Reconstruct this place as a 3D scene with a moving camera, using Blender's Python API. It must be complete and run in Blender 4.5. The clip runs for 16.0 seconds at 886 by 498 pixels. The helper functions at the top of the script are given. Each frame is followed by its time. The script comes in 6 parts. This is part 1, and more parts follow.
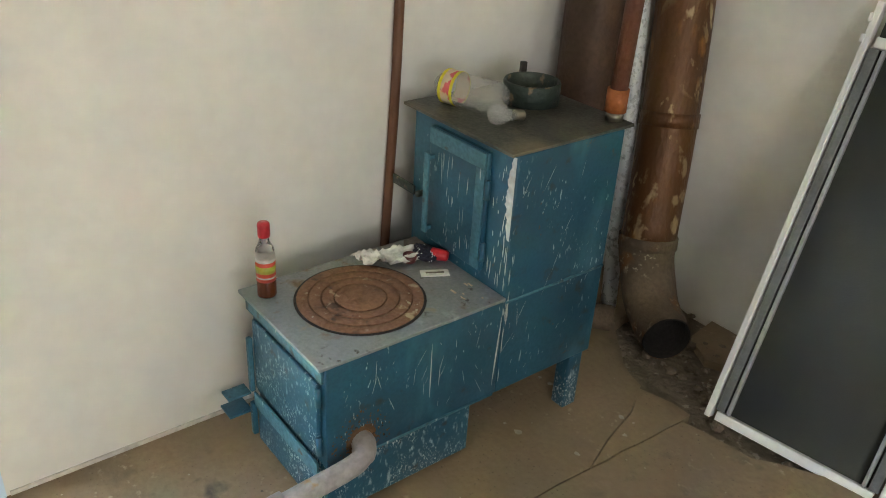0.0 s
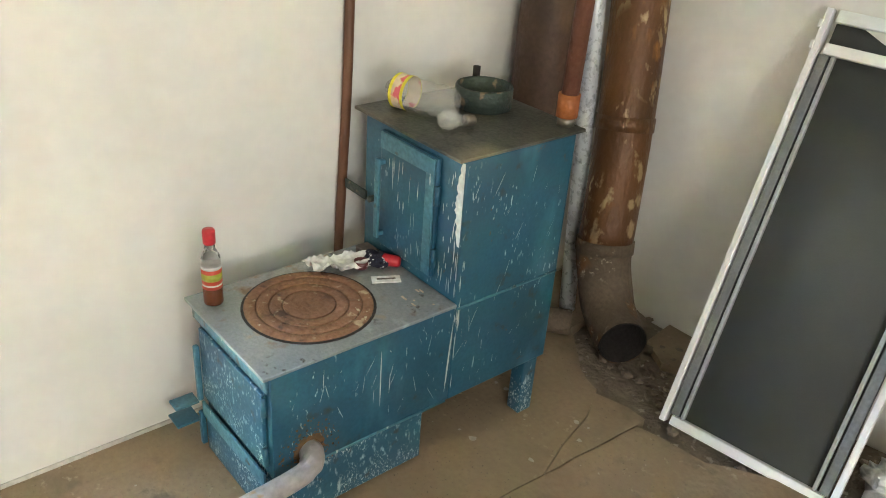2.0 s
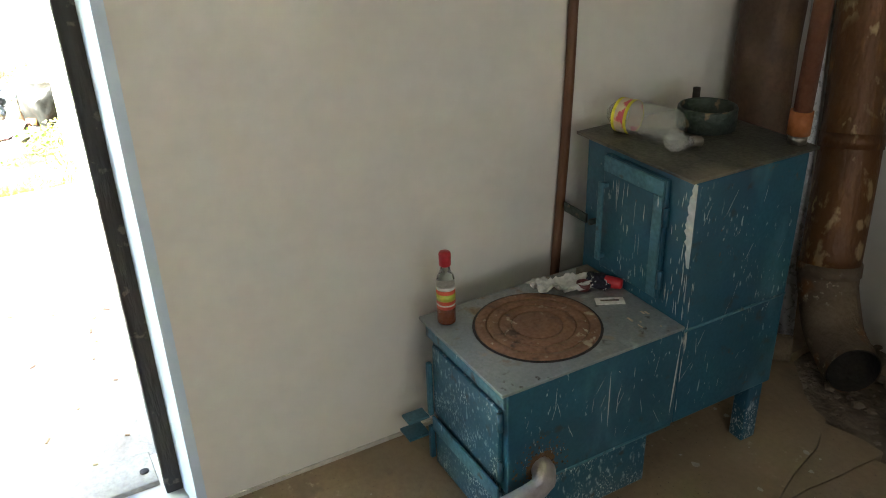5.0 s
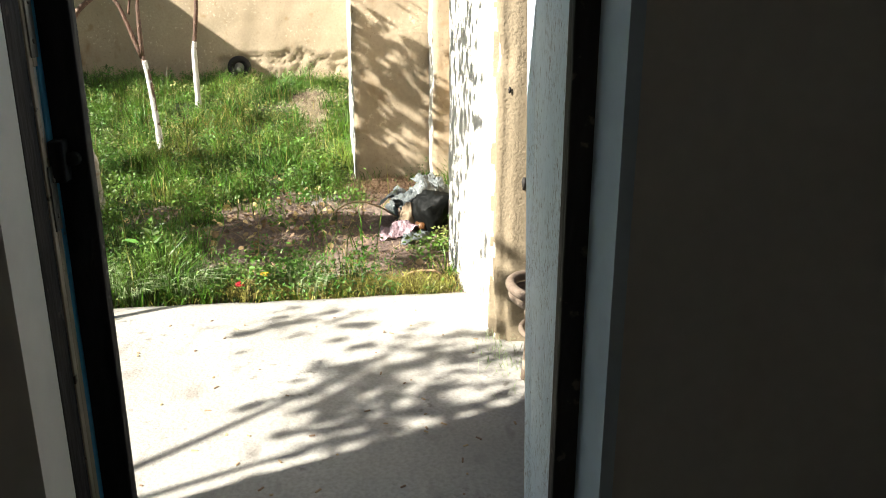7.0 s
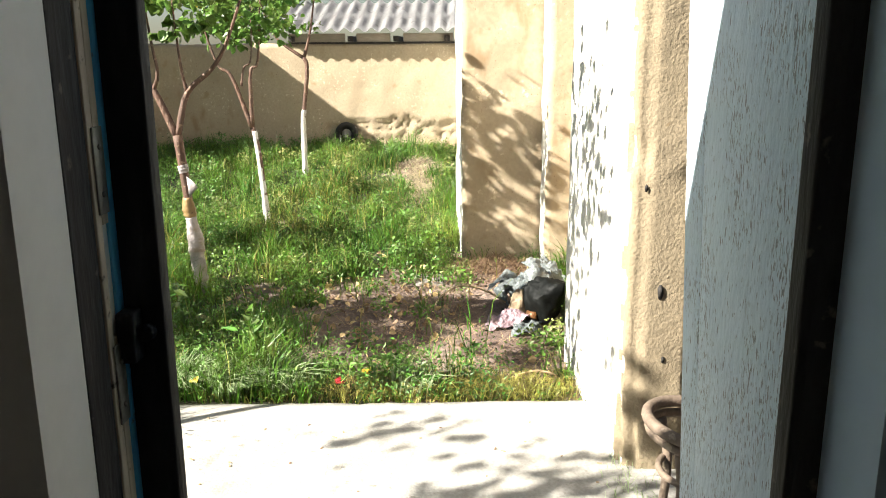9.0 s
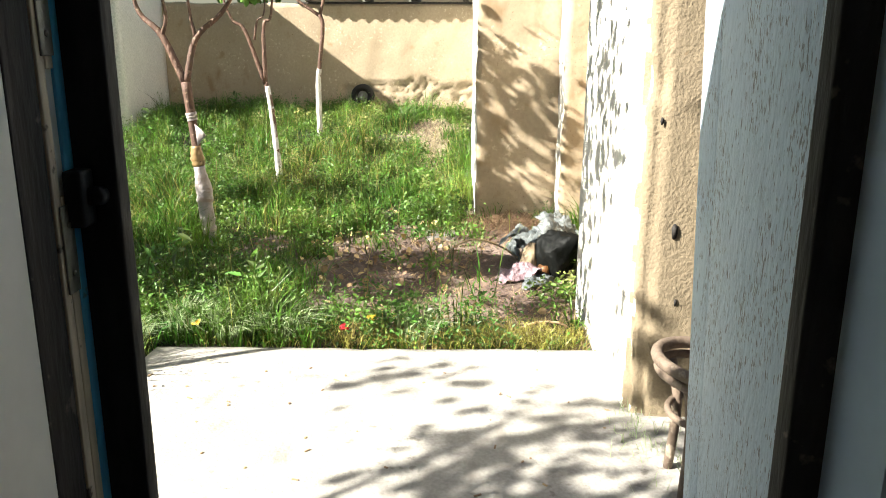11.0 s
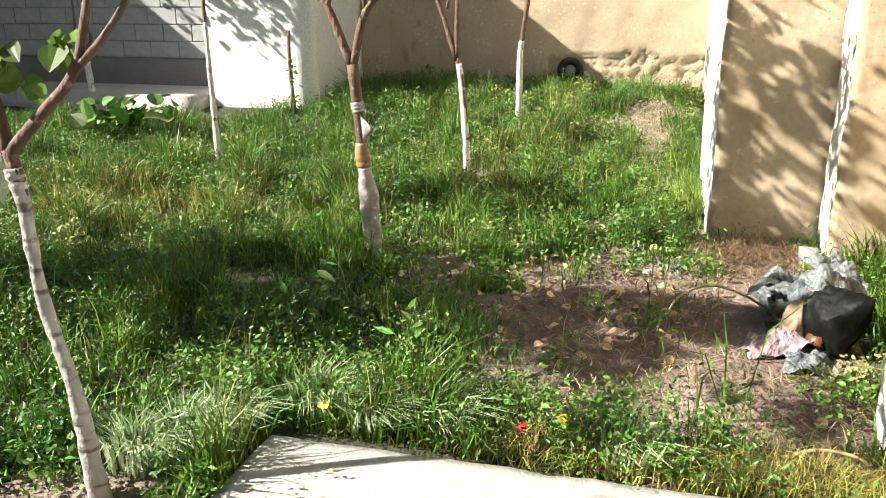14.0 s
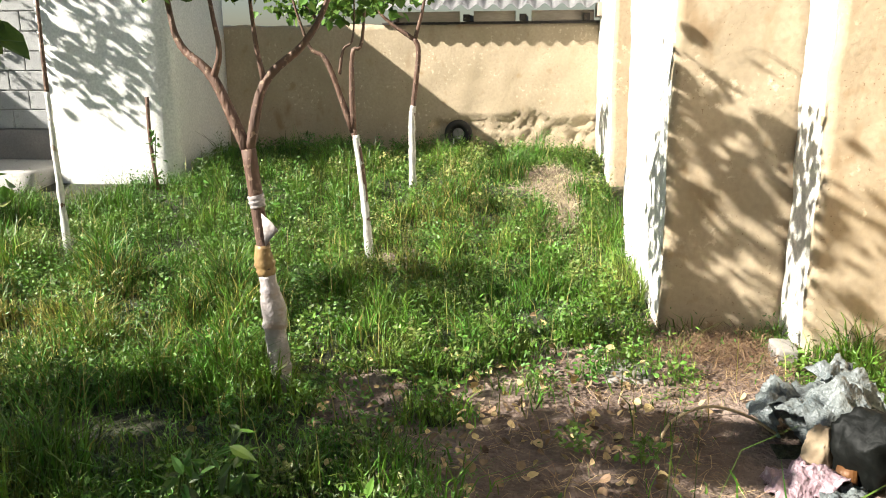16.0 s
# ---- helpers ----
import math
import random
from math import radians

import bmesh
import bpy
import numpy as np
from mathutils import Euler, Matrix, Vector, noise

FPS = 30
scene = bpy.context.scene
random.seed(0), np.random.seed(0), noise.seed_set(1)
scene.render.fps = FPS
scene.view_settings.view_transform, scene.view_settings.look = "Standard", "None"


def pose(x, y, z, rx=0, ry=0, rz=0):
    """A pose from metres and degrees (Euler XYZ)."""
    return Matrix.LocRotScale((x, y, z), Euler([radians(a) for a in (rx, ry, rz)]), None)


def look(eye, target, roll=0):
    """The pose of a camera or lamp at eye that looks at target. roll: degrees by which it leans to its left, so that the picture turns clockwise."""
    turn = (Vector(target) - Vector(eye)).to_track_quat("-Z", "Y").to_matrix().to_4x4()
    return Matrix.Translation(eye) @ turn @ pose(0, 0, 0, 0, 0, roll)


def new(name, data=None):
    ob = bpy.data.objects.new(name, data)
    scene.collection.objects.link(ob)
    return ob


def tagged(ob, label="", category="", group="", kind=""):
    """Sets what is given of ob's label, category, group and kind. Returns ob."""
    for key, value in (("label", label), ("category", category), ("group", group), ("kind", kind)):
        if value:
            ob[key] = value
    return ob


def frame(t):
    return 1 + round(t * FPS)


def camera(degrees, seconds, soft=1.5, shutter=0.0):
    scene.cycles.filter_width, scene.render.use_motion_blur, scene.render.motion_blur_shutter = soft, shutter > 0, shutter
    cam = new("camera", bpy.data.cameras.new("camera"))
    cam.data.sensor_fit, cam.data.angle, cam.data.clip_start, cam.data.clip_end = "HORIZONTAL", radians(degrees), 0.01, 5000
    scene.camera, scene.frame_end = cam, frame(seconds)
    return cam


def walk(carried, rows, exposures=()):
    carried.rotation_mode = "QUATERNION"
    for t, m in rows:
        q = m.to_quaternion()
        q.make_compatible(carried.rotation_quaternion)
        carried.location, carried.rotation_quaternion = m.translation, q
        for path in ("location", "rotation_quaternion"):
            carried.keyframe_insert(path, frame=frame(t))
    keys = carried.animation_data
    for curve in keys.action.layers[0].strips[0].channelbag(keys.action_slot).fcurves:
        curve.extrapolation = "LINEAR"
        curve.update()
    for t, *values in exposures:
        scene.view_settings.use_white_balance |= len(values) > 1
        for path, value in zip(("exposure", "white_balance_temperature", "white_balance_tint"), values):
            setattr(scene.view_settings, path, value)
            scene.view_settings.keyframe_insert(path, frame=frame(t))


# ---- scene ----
cam = camera(56.7, 16.0, soft=1.0)
PATH = [
    (0, (-0.013, 0.183, 1.424), (-1.373, 1.298, 0.471), 3.5),
    (0.5, (-0.007, 0.194, 1.422), (-1.366, 1.313, 0.472), 3.9),
    (1, (-0.01, 0.204, 1.423), (-1.365, 1.329, 0.475), 4.0),
    (1.5, (-0.005, 0.218, 1.425), (-1.353, 1.352, 0.478), 4.1),
    (2, (0.004, 0.24, 1.432), (-1.318, 1.402, 0.482), 4.3),
    (2.5, (0.004, 0.248, 1.429), (-1.301, 1.431, 0.482), 4.0),
    (3, (0.001, 0.223, 1.43), (-1.317, 1.401, 0.494), 3.5),
    (3.2, (-0.004, 0.215, 1.436), (-1.332, 1.38, 0.498), 3.3),
    (5.3, (-0.049, 0.073, 1.439), (-1.698, 0.794, 0.567), -2.4),
    (5.5, (-0.069, 0.058, 1.425), (-1.773, 0.677, 0.581), -2.3),
    (6, (-0.158, 0.002, 1.385), (-1.981, 0.395, 0.663), -1.6),
    (6.5, (-0.265, -0.082, 1.39), (-2.146, 0.156, 0.755), -1.5),
    (7, (-0.453, -0.11, 1.383), (-2.354, 0.072, 0.787), 0.0),
    (7.5, (-0.679, -0.133, 1.377), (-2.597, -0.085, 0.81), 0.5),
    (8, (-0.784, -0.163, 1.406), (-2.707, -0.194, 0.86), 0.2),
    (8.5, (-0.82, -0.173, 1.461), (-2.755, -0.214, 0.958), -0.4),
    (8.7, (-0.825, -0.173, 1.484), (-2.768, -0.216, 1.009), -0.5),
    (10.8, (-0.877, -0.122, 1.346), (-2.82, -0.209, 0.879), 0.2),
    (11, (-0.9, -0.124, 1.319), (-2.828, -0.222, 0.796), 0.2),
    (11.5, (-1.046, -0.149, 1.3), (-2.945, -0.297, 0.689), 0.2),
    (12, (-1.21, -0.167, 1.322), (-3.093, -0.388, 0.685), 0.1),
    (12.5, (-1.441, -0.153, 1.309), (-3.302, -0.509, 0.67), -0.8),
    (13, (-1.655, -0.159, 1.314), (-3.485, -0.66, 0.682), -0.9),
    (13.5, (-1.897, -0.242, 1.313), (-3.713, -0.799, 0.689), -0.9),
    (14, (-2.101, -0.311, 1.337), (-3.924, -0.873, 0.735), -0.4),
    (14.5, (-2.353, -0.373, 1.33), (-4.183, -0.939, 0.755), -0.8),
    (15, (-2.527, -0.481, 1.341), (-4.373, -1.031, 0.803), -0.9),
    (15.5, (-2.693, -0.668, 1.37), (-4.58, -1.087, 0.858), -0.8),
    (16, (-2.828, -0.804, 1.382), (-4.755, -1.046, 0.9), -0.5),
]
STOPS = [(0.0, 7.0), (1.0, 7.37), (2.0, 7.58), (3.2, 7.65), (4.3, 7.1), (5.3, 4.95), (5.5, 3.92), (5.8, 3.15), (6.2, 2.2), (6.6, 1.68), (8.7, 1.93), (11.0, 1.95), (13.0, 1.85), (14.2, 1.70), (16.0, 1.66)]
walk(cam, [(t, look(eye, target, roll)) for t, eye, target, roll in PATH], STOPS)

# ---- world, sun, window light ----
SUN_AZ, SUN_EL = radians(24), radians(35)
world = bpy.data.worlds.new("sky_world")
world.use_nodes = True
scene.world = world
wn = world.node_tree
sky = wn.nodes.new("ShaderNodeTexSky")
sky.sky_type = 'NISHITA'
sky.sun_disc = False
sky.sun_elevation, sky.sun_rotation = SUN_EL, radians(156)
wn.links.new(sky.outputs[0], wn.nodes["Background"].inputs[0])
wn.nodes["Background"].inputs[1].default_value = 0.028
sun_way = Vector((math.sin(SUN_AZ) * math.cos(SUN_EL), -math.cos(SUN_AZ) * math.cos(SUN_EL), math.sin(SUN_EL)))
sun = new("sun", bpy.data.lights.new("sun", 'SUN'))
sun.data.energy, sun.data.angle, sun.data.color = 5.0, radians(0.6), (1.0, 0.95, 0.86)
sun.matrix_world = look(sun_way * 60, (0, 0, 0))
# daylight of the room's window, which lies behind the camera
win_light = new("window_daylight", bpy.data.lights.new("window_daylight", 'AREA'))
win_light.data.shape, win_light.data.size, win_light.data.size_y = 'RECTANGLE', 1.5, 1.15
win_light.data.energy, win_light.data.color = 0.34, (1.0, 0.985, 0.955)
win_light.matrix_world = look((2.58, -0.4, 1.45), (-1.6, 0.3, 0.9))


# ---- materials ----
def mat(name, c1, c2, scale=6.0, rough=0.8, bump=0.2, fine=60.0, c3=None, c3_scale=20.0, c3_at=0.62, metal=0.0,
        stretch=(1, 1, 1), spread=0.0, bump_dist=0.01, trans=0.0, detail=6.0, c3_stretch=(1, 1, 1), soft=0.05, grit=0.6, layers=()):
    """A surface that varies between two colours at a large scale, has fine relief and patches of a third colour."""
    m = bpy.data.materials.new(name)
    m.use_nodes = True
    nt = m.node_tree
    N, L = nt.nodes, nt.links
    b = N["Principled BSDF"]
    tc = N.new("ShaderNodeTexCoord")
    def mapped(st):
        mp = N.new("ShaderNodeMapping")
        mp.inputs["Scale"].default_value = st
        L.new(tc.outputs["Object"], mp.inputs[0])
        return mp.outputs[0]
    def noise_tex(sc, st=(1, 1, 1), det=detail):
        n = N.new("ShaderNodeTexNoise")
        n.inputs["Scale"].default_value, n.inputs["Detail"].default_value = sc, det
        L.new(mapped(st), n.inputs["Vector"])
        return n.outputs["Fac"]
    def ramp(sock, p0, p1):
        r = N.new("ShaderNodeMapRange")
        r.inputs[1].default_value, r.inputs[2].default_value = p0, p1
        L.new(sock, r.inputs[0])
        return r.outputs[0]
    def mix(f, a, bb):
        x = N.new("ShaderNodeMix")
        x.data_type = 'RGBA'
        for i, v in ((0, f), (6, a), (7, bb)):
            if isinstance(v, (tuple, list)):
                x.inputs[i].default_value = (*v[:3], 1)
            elif isinstance(v, (int, float)):
                x.inputs[i].default_value = v
            else:
                L.new(v, x.inputs[i])
        return x.outputs[2]
    col = mix(ramp(noise_tex(scale, stretch), 0.3, 0.7), c1, c2)
    f = noise_tex(fine, stretch, 3.0)
    col = mix(ramp(f, 0.35, 0.9), col, tuple(grit * v for v in c1))
    if c3 is not None:
        p = noise_tex(c3_scale, c3_stretch, 4.0)
        col = mix(ramp(p, c3_at, c3_at + soft), col, c3)
    # further stains or chips: colour, scale, start, softness, stretch, and the size and start of the clusters they keep to
    for tint, sc, at, so, st, gate, gate_at in layers:
        w = ramp(noise_tex(sc, st, 4.0), at, at + so)
        mu = N.new("ShaderNodeMath")
        mu.operation = 'MULTIPLY'
        L.new(w, mu.inputs[0])
        L.new(ramp(noise_tex(gate, (1, 1, 1), 2.0), gate_at, gate_at + 0.12), mu.inputs[1])
        col = mix(mu.outputs[0], col, tint)
    if spread:
        g = N.new("ShaderNodeNewGeometry")
        hs = N.new("ShaderNodeHueSaturation")
        r1 = N.new("ShaderNodeMapRange")
        r1.inputs[3].default_value, r1.inputs[4].default_value = 1 - spread, 1 + spread
        L.new(g.outputs["Random Per Island"], r1.inputs[0])
        L.new(r1.outputs[0], hs.inputs["Value"])
        r2 = N.new("ShaderNodeMapRange")
        r2.inputs[3].default_value, r2.inputs[4].default_value = 0.5 - 0.05 * spread, 0.5 + 0.03 * spread
        L.new(g.outputs["Random Per Island"], r2.inputs[0])
        L.new(r2.outputs[0], hs.inputs["Hue"])
        L.new(col, hs.inputs["Color"])
        col = hs.outputs[0]
    L.new(col, b.inputs["Base Color"])
    rr = N.new("ShaderNodeMapRange")
    rr.inputs[3].default_value, rr.inputs[4].default_value = max(0.02, rough - 0.12), min(1.0, rough + 0.1)
    L.new(f, rr.inputs[0])
    L.new(rr.outputs[0], b.inputs["Roughness"])
    b.inputs["Metallic"].default_value = metal
    if bump:
        add = N.new("ShaderNodeMath")
        add.operation = 'ADD'
        L.new(f, add.inputs[0])
        L.new(noise_tex(fine * 0.22, stretch, 5.0), add.inputs[1])
        bp = N.new("ShaderNodeBump")
        bp.inputs["Strength"].default_value, bp.inputs["Distance"].default_value = bump, bump_dist
        L.new(add.outputs[0], bp.inputs["Height"])
        L.new(bp.outputs[0], b.inputs["Normal"])
    if trans:
        t = N.new("ShaderNodeBsdfTranslucent")
        L.new(col, t.inputs["Color"])
        ms = N.new("ShaderNodeMixShader")
        ms.inputs[0].default_value = trans
        out = N["Material Output"]
        L.new(b.outputs[0], ms.inputs[1])
        L.new(t.outputs[0], ms.inputs[2])
        L.new(ms.outputs[0], out.inputs[0])
    return m


def glass_mat(name, color, rough=0.05, alpha_mix=0.0):
    m = bpy.data.materials.new(name)
    m.use_nodes = True
    b = m.node_tree.nodes["Principled BSDF"]
    b.inputs["Base Color"].default_value = (*color, 1)
    b.inputs["Roughness"].default_value = rough
    b.inputs["Transmission Weight"].default_value = 1.0
    b.inputs["IOR"].default_value = 1.4
    return m


M_PLASTER = mat("whitewashed_plaster", (0.80, 0.78, 0.73), (0.765, 0.745, 0.695), 0.9, 0.9, 0.06, 30, bump_dist=0.003, grit=0.93)
M_CONCRETE = mat("indoor_screed", (0.31, 0.228, 0.140), (0.20, 0.148, 0.090), 2.6, 0.66, 0.22, 60, c3=(0.125, 0.094, 0.060), c3_scale=3.4, c3_at=0.56, grit=0.72, soft=0.22, layers=[((0.085, 0.068, 0.048), 14, 0.58, 0.16, (1, 1, 1), 2.2, 0.50), ((0.42, 0.35, 0.25), 40, 0.62, 0.1, (1, 1, 1), 3.2, 0.48), ((0.10, 0.08, 0.055), 120, 0.66, 0.05, (1, 1, 1), 5, 0.42)])
M_PATIO = mat("patio_concrete", (0.46, 0.44, 0.40), (0.36, 0.34, 0.30), 2.2, 0.9, 0.35, 70, c3=(0.27, 0.25, 0.22), c3_scale=5, c3_at=0.6, c3_stretch=(1, 2.2, 1), soft=0.15, layers=[((0.24, 0.22, 0.19), 26, 0.6, 0.1, (1, 1, 1), 2.5, 0.48)])
M_RUBBLE = mat("broken_earth", (0.24, 0.19, 0.135), (0.14, 0.108, 0.075), 11, 0.95, 0.9, 60, c3=(0.34, 0.29, 0.23), c3_scale=26)
M_ADOBE = mat("adobe_clay", (0.455, 0.365, 0.250), (0.385, 0.305, 0.200), 2.4, 0.95, 0.4, 34, c3=(0.33, 0.24, 0.14), c3_scale=7, c3_at=0.62, bump_dist=0.007, soft=0.12, grit=0.75, layers=[((0.60, 0.50, 0.35), 26, 0.58, 0.12, (1, 1, 1), 3, 0.48), ((0.25, 0.17, 0.10), 60, 0.64, 0.06, (1, 1, 1), 4, 0.45), ((0.30, 0.21, 0.12), 5, 0.56, 0.14, (1, 1, 0.5), 1.2, 0.48)])
M_CLAY_ROUGH = mat("straw_clay_plaster", (0.31, 0.25, 0.165), (0.25, 0.20, 0.125), 3.2, 0.97, 0.4, 90, c3=(0.23, 0.17, 0.10), c3_scale=26, c3_at=0.66, bump_dist=0.012, soft=0.06, grit=0.7)
# white reveal plaster, tinted pale blue for the sky light on it
M_REVEAL_SKYLIT = mat("skylit_white_plaster", (0.68, 0.81, 0.93), (0.62, 0.75, 0.88), 1.5, 0.9, 0.06, 30, bump_dist=0.003, grit=0.93)
M_ADOBE_LIME = mat("limewashed_adobe", (0.82, 0.80, 0.74), (0.72, 0.68, 0.59), 2.8, 0.95, 0.6, 45, c3=(0.45, 0.34, 0.22), c3_scale=13, c3_at=0.70, bump_dist=0.02)
# ground under the grass, near black to paint in the shade between blades
M_SHADED_GROUND = mat("shaded_grass_ground", (0.045, 0.042, 0.020), (0.030, 0.040, 0.014), 5, 0.97, 0.9, 40, c3=(0.085, 0.070, 0.040), c3_scale=14, c3_at=0.6, soft=0.15, bump_dist=0.03)
M_SOIL = mat("garden_soil", (0.205, 0.145, 0.115), (0.120, 0.084, 0.066), 3, 0.97, 0.9, 40, c3=(0.34, 0.265, 0.215), c3_scale=2.4, c3_at=0.5, soft=0.25, bump_dist=0.03)
M_GRASS = mat("grass", (0.050, 0.153, 0.012), (0.155, 0.253, 0.024), 1.6, 0.5, 0.0, 9, c3=(0.40, 0.36, 0.10), c3_scale=1.5, c3_at=0.60, spread=0.7, trans=0.16, soft=0.2)
M_GRASS_DRY = mat("yellowing_grass", (0.370, 0.315, 0.076), (0.220, 0.238, 0.048), 3.0, 0.5, 0.0, 9, c3=(0.58, 0.48, 0.18), c3_scale=5, c3_at=0.55, spread=0.6, trans=0.16, soft=0.2)
M_GRASS_PALE = mat("pale_grass", (0.395, 0.519, 0.261), (0.573, 0.641, 0.413), 2, 0.35, 0.0, 9, spread=0.35, trans=0.35)
M_WEED = mat("weed_leaf", (0.044, 0.132, 0.015), (0.136, 0.236, 0.030), 1.8, 0.5, 0.0, 20, c3=(0.36, 0.34, 0.12), c3_scale=1.3, c3_at=0.60, soft=0.15, spread=0.6, trans=0.14)
M_STRAW = mat("straw", (0.44, 0.32, 0.17), (0.27, 0.17, 0.10), 5, 0.8, 0.0, 30, spread=0.4)
M_FALLEN = mat("fallen_leaf", (0.46, 0.35, 0.15), (0.36, 0.24, 0.14), 3, 0.7, 0.1, 60, spread=0.6)
M_LEAF = mat("tree_leaf", (0.10, 0.21, 0.035), (0.17, 0.26, 0.05), 2.5, 0.45, 0.1, 50, c3=(0.50, 0.42, 0.06), c3_scale=2.2, c3_at=0.63, spread=0.4, trans=0.4)
M_BARK = mat("reddish_bark", (0.165, 0.088, 0.057), (0.075, 0.043, 0.030), 14, 0.75, 0.9, 50, c3=(0.25, 0.165, 0.11), c3_scale=40, c3_at=0.60, stretch=(1, 1, 0.3))
M_WRAP = mat("film_wrap", (0.42, 0.375, 0.365), (0.30, 0.255, 0.24), 18, 0.45, 0.7, 40, c3=(0.27, 0.21, 0.17), c3_scale=26, c3_at=0.54, c3_stretch=(0.35, 0.35, 1), soft=0.12)
M_BANDWRAP = mat("banded_film_wrap", (0.50, 0.47, 0.45), (0.37, 0.34, 0.32), 14, 0.4, 0.8, 40, c3=(0.15, 0.115, 0.095), c3_scale=34, c3_at=0.54, c3_stretch=(0.22, 0.22, 1.3), soft=0.1)
M_WHITEWASH = mat("whitewashed_bark", (0.70, 0.68, 0.64), (0.52, 0.49, 0.45), 12, 0.85, 0.6, 50, c3=(0.30, 0.23, 0.18), c3_scale=22, c3_at=0.64, c3_stretch=(1, 1, 0.5))
M_TAPE = mat("brown_tape", (0.34, 0.22, 0.09), (0.26, 0.16, 0.07), 14, 0.5, 0.4, 50)
M_STOVE = mat("blue_stove_paint", (0.017, 0.108, 0.172), (0.009, 0.056, 0.092), 4, 0.42, 0.09, 110, c3=(0.38, 0.46, 0.48), c3_scale=46, c3_at=0.735, c3_stretch=(1, 1, 0.15), bump_dist=0.003, layers=[((0.42, 0.50, 0.52), 130, 0.64, 0.05, (1, 1, 0.35), 7, 0.48), ((0.030, 0.034, 0.030), 26, 0.60, 0.14, (1, 1, 1), 4, 0.46), ((0.10, 0.055, 0.028), 60, 0.66, 0.06, (1, 1, 1), 5, 0.55), ((0.06, 0.19, 0.25), 9, 0.56, 0.2, (1, 1, 0.4), 3, 0.4)])
M_STOVE_SPECK = mat("speckled_blue_paint", (0.017, 0.108, 0.168), (0.011, 0.068, 0.108), 5, 0.45, 0.1, 120, c3=(0.33, 0.42, 0.45), c3_scale=95, c3_at=0.57, c3_stretch=(1, 1, 0.45), bump_dist=0.003, soft=0.14, layers=[((0.48, 0.54, 0.54), 240, 0.56, 0.06, (1, 1, 0.6), 14, 0.46), ((0.035, 0.034, 0.028), 30, 0.6, 0.14, (1, 1, 1), 5, 0.48)])
M_STOVE_FLANGE = mat("worn_pale_blue_paint", (0.045, 0.155, 0.215), (0.075, 0.20, 0.255), 8, 0.5, 0.1, 90, c3=(0.45, 0.52, 0.53), c3_scale=60, c3_at=0.66, c3_stretch=(1, 1, 0.3), layers=[((0.05, 0.05, 0.042), 34, 0.6, 0.1, (1, 1, 1), 8, 0.45)])
M_PLATE = mat("hot_plate_steel", (0.25, 0.28, 0.29), (0.32, 0.33, 0.32), 5, 0.5, 0.2, 130, c3=(0.34, 0.29, 0.22), c3_scale=7, c3_at=0.6, metal=0.4, grit=0.85, layers=[((0.22, 0.15, 0.09), 22, 0.55, 0.16, (1, 1, 1), 4, 0.45), ((0.08, 0.075, 0.065), 44, 0.62, 0.08, (1, 1, 1), 6, 0.48), ((0.48, 0.52, 0.53), 18, 0.6, 0.14, (1, 1, 1), 5, 0.5)])
M_TOPPLATE = mat("sooty_steel", (0.045, 0.052, 0.042), (0.12, 0.105, 0.072), 3, 0.5, 0.12, 120, c3=(0.27, 0.215, 0.14), c3_scale=3.0, c3_at=0.47, metal=0.2, soft=0.2)
M_RUST = mat("rusty_cast_iron", (0.30, 0.155, 0.085), (0.22, 0.115, 0.07), 10, 0.8, 0.35, 100, c3=(0.46, 0.36, 0.24), c3_scale=22, c3_at=0.64, metal=0.25, layers=[((0.10, 0.06, 0.04), 30, 0.58, 0.12, (1, 1, 1), 9, 0.46), ((0.50, 0.42, 0.30), 70, 0.62, 0.06, (1, 1, 1), 12, 0.5)])
M_PIPE_RUST = mat("rusted_flue", (0.200, 0.082, 0.022), (0.060, 0.030, 0.016), 6, 0.5, 0.35, 90, c3=(0.42, 0.30, 0.16), c3_scale=17, c3_at=0.625, c3_stretch=(1, 1, 0.55), metal=0.25, soft=0.06, stretch=(1, 1, 0.45), layers=[((0.50, 0.38, 0.20), 42, 0.52, 0.07, (1, 1, 0.5), 4.5, 0.56), ((0.030, 0.020, 0.014), 10, 0.52, 0.2, (1, 1, 0.3), 3, 0.44), ((0.34, 0.15, 0.035), 24, 0.55, 0.12, (1, 1, 0.4), 5, 0.5)])
M_PIPE_BROWN = mat("brown_flue", (0.10, 0.055, 0.032), (0.065, 0.036, 0.024), 6, 0.6, 0.25, 80, metal=0.2, layers=[((0.17, 0.095, 0.045), 9, 0.54, 0.2, (1, 1, 0.25), 3, 0.42)])
M_ELBOW = mat("dusty_elbow_steel", (0.175, 0.13, 0.085), (0.095, 0.070, 0.048), 7, 0.8, 0.4, 80, c3=(0.32, 0.26, 0.18), c3_scale=17, metal=0.2, soft=0.12, layers=[((0.20, 0.095, 0.035), 16, 0.52, 0.14, (1, 1, 1), 6, 0.46), ((0.42, 0.36, 0.26), 70, 0.6, 0.08, (1, 1, 1), 8, 0.48)])
M_GALV = mat("galvanised_steel", (0.84, 0.87, 0.90), (0.66, 0.70, 0.74), 34, 0.3, 0.12, 60, metal=0.25, grit=0.85, layers=[((0.42, 0.45, 0.48), 60, 0.54, 0.1, (1, 1, 0.7), 9, 0.42)])
M_GREYPIPE = mat("painted_grey_pipe", (0.40, 0.37, 0.37), (0.30, 0.27, 0.27), 10, 0.5, 0.3, 70, c3=(0.40, 0.24, 0.12), c3_scale=14, c3_at=0.60)
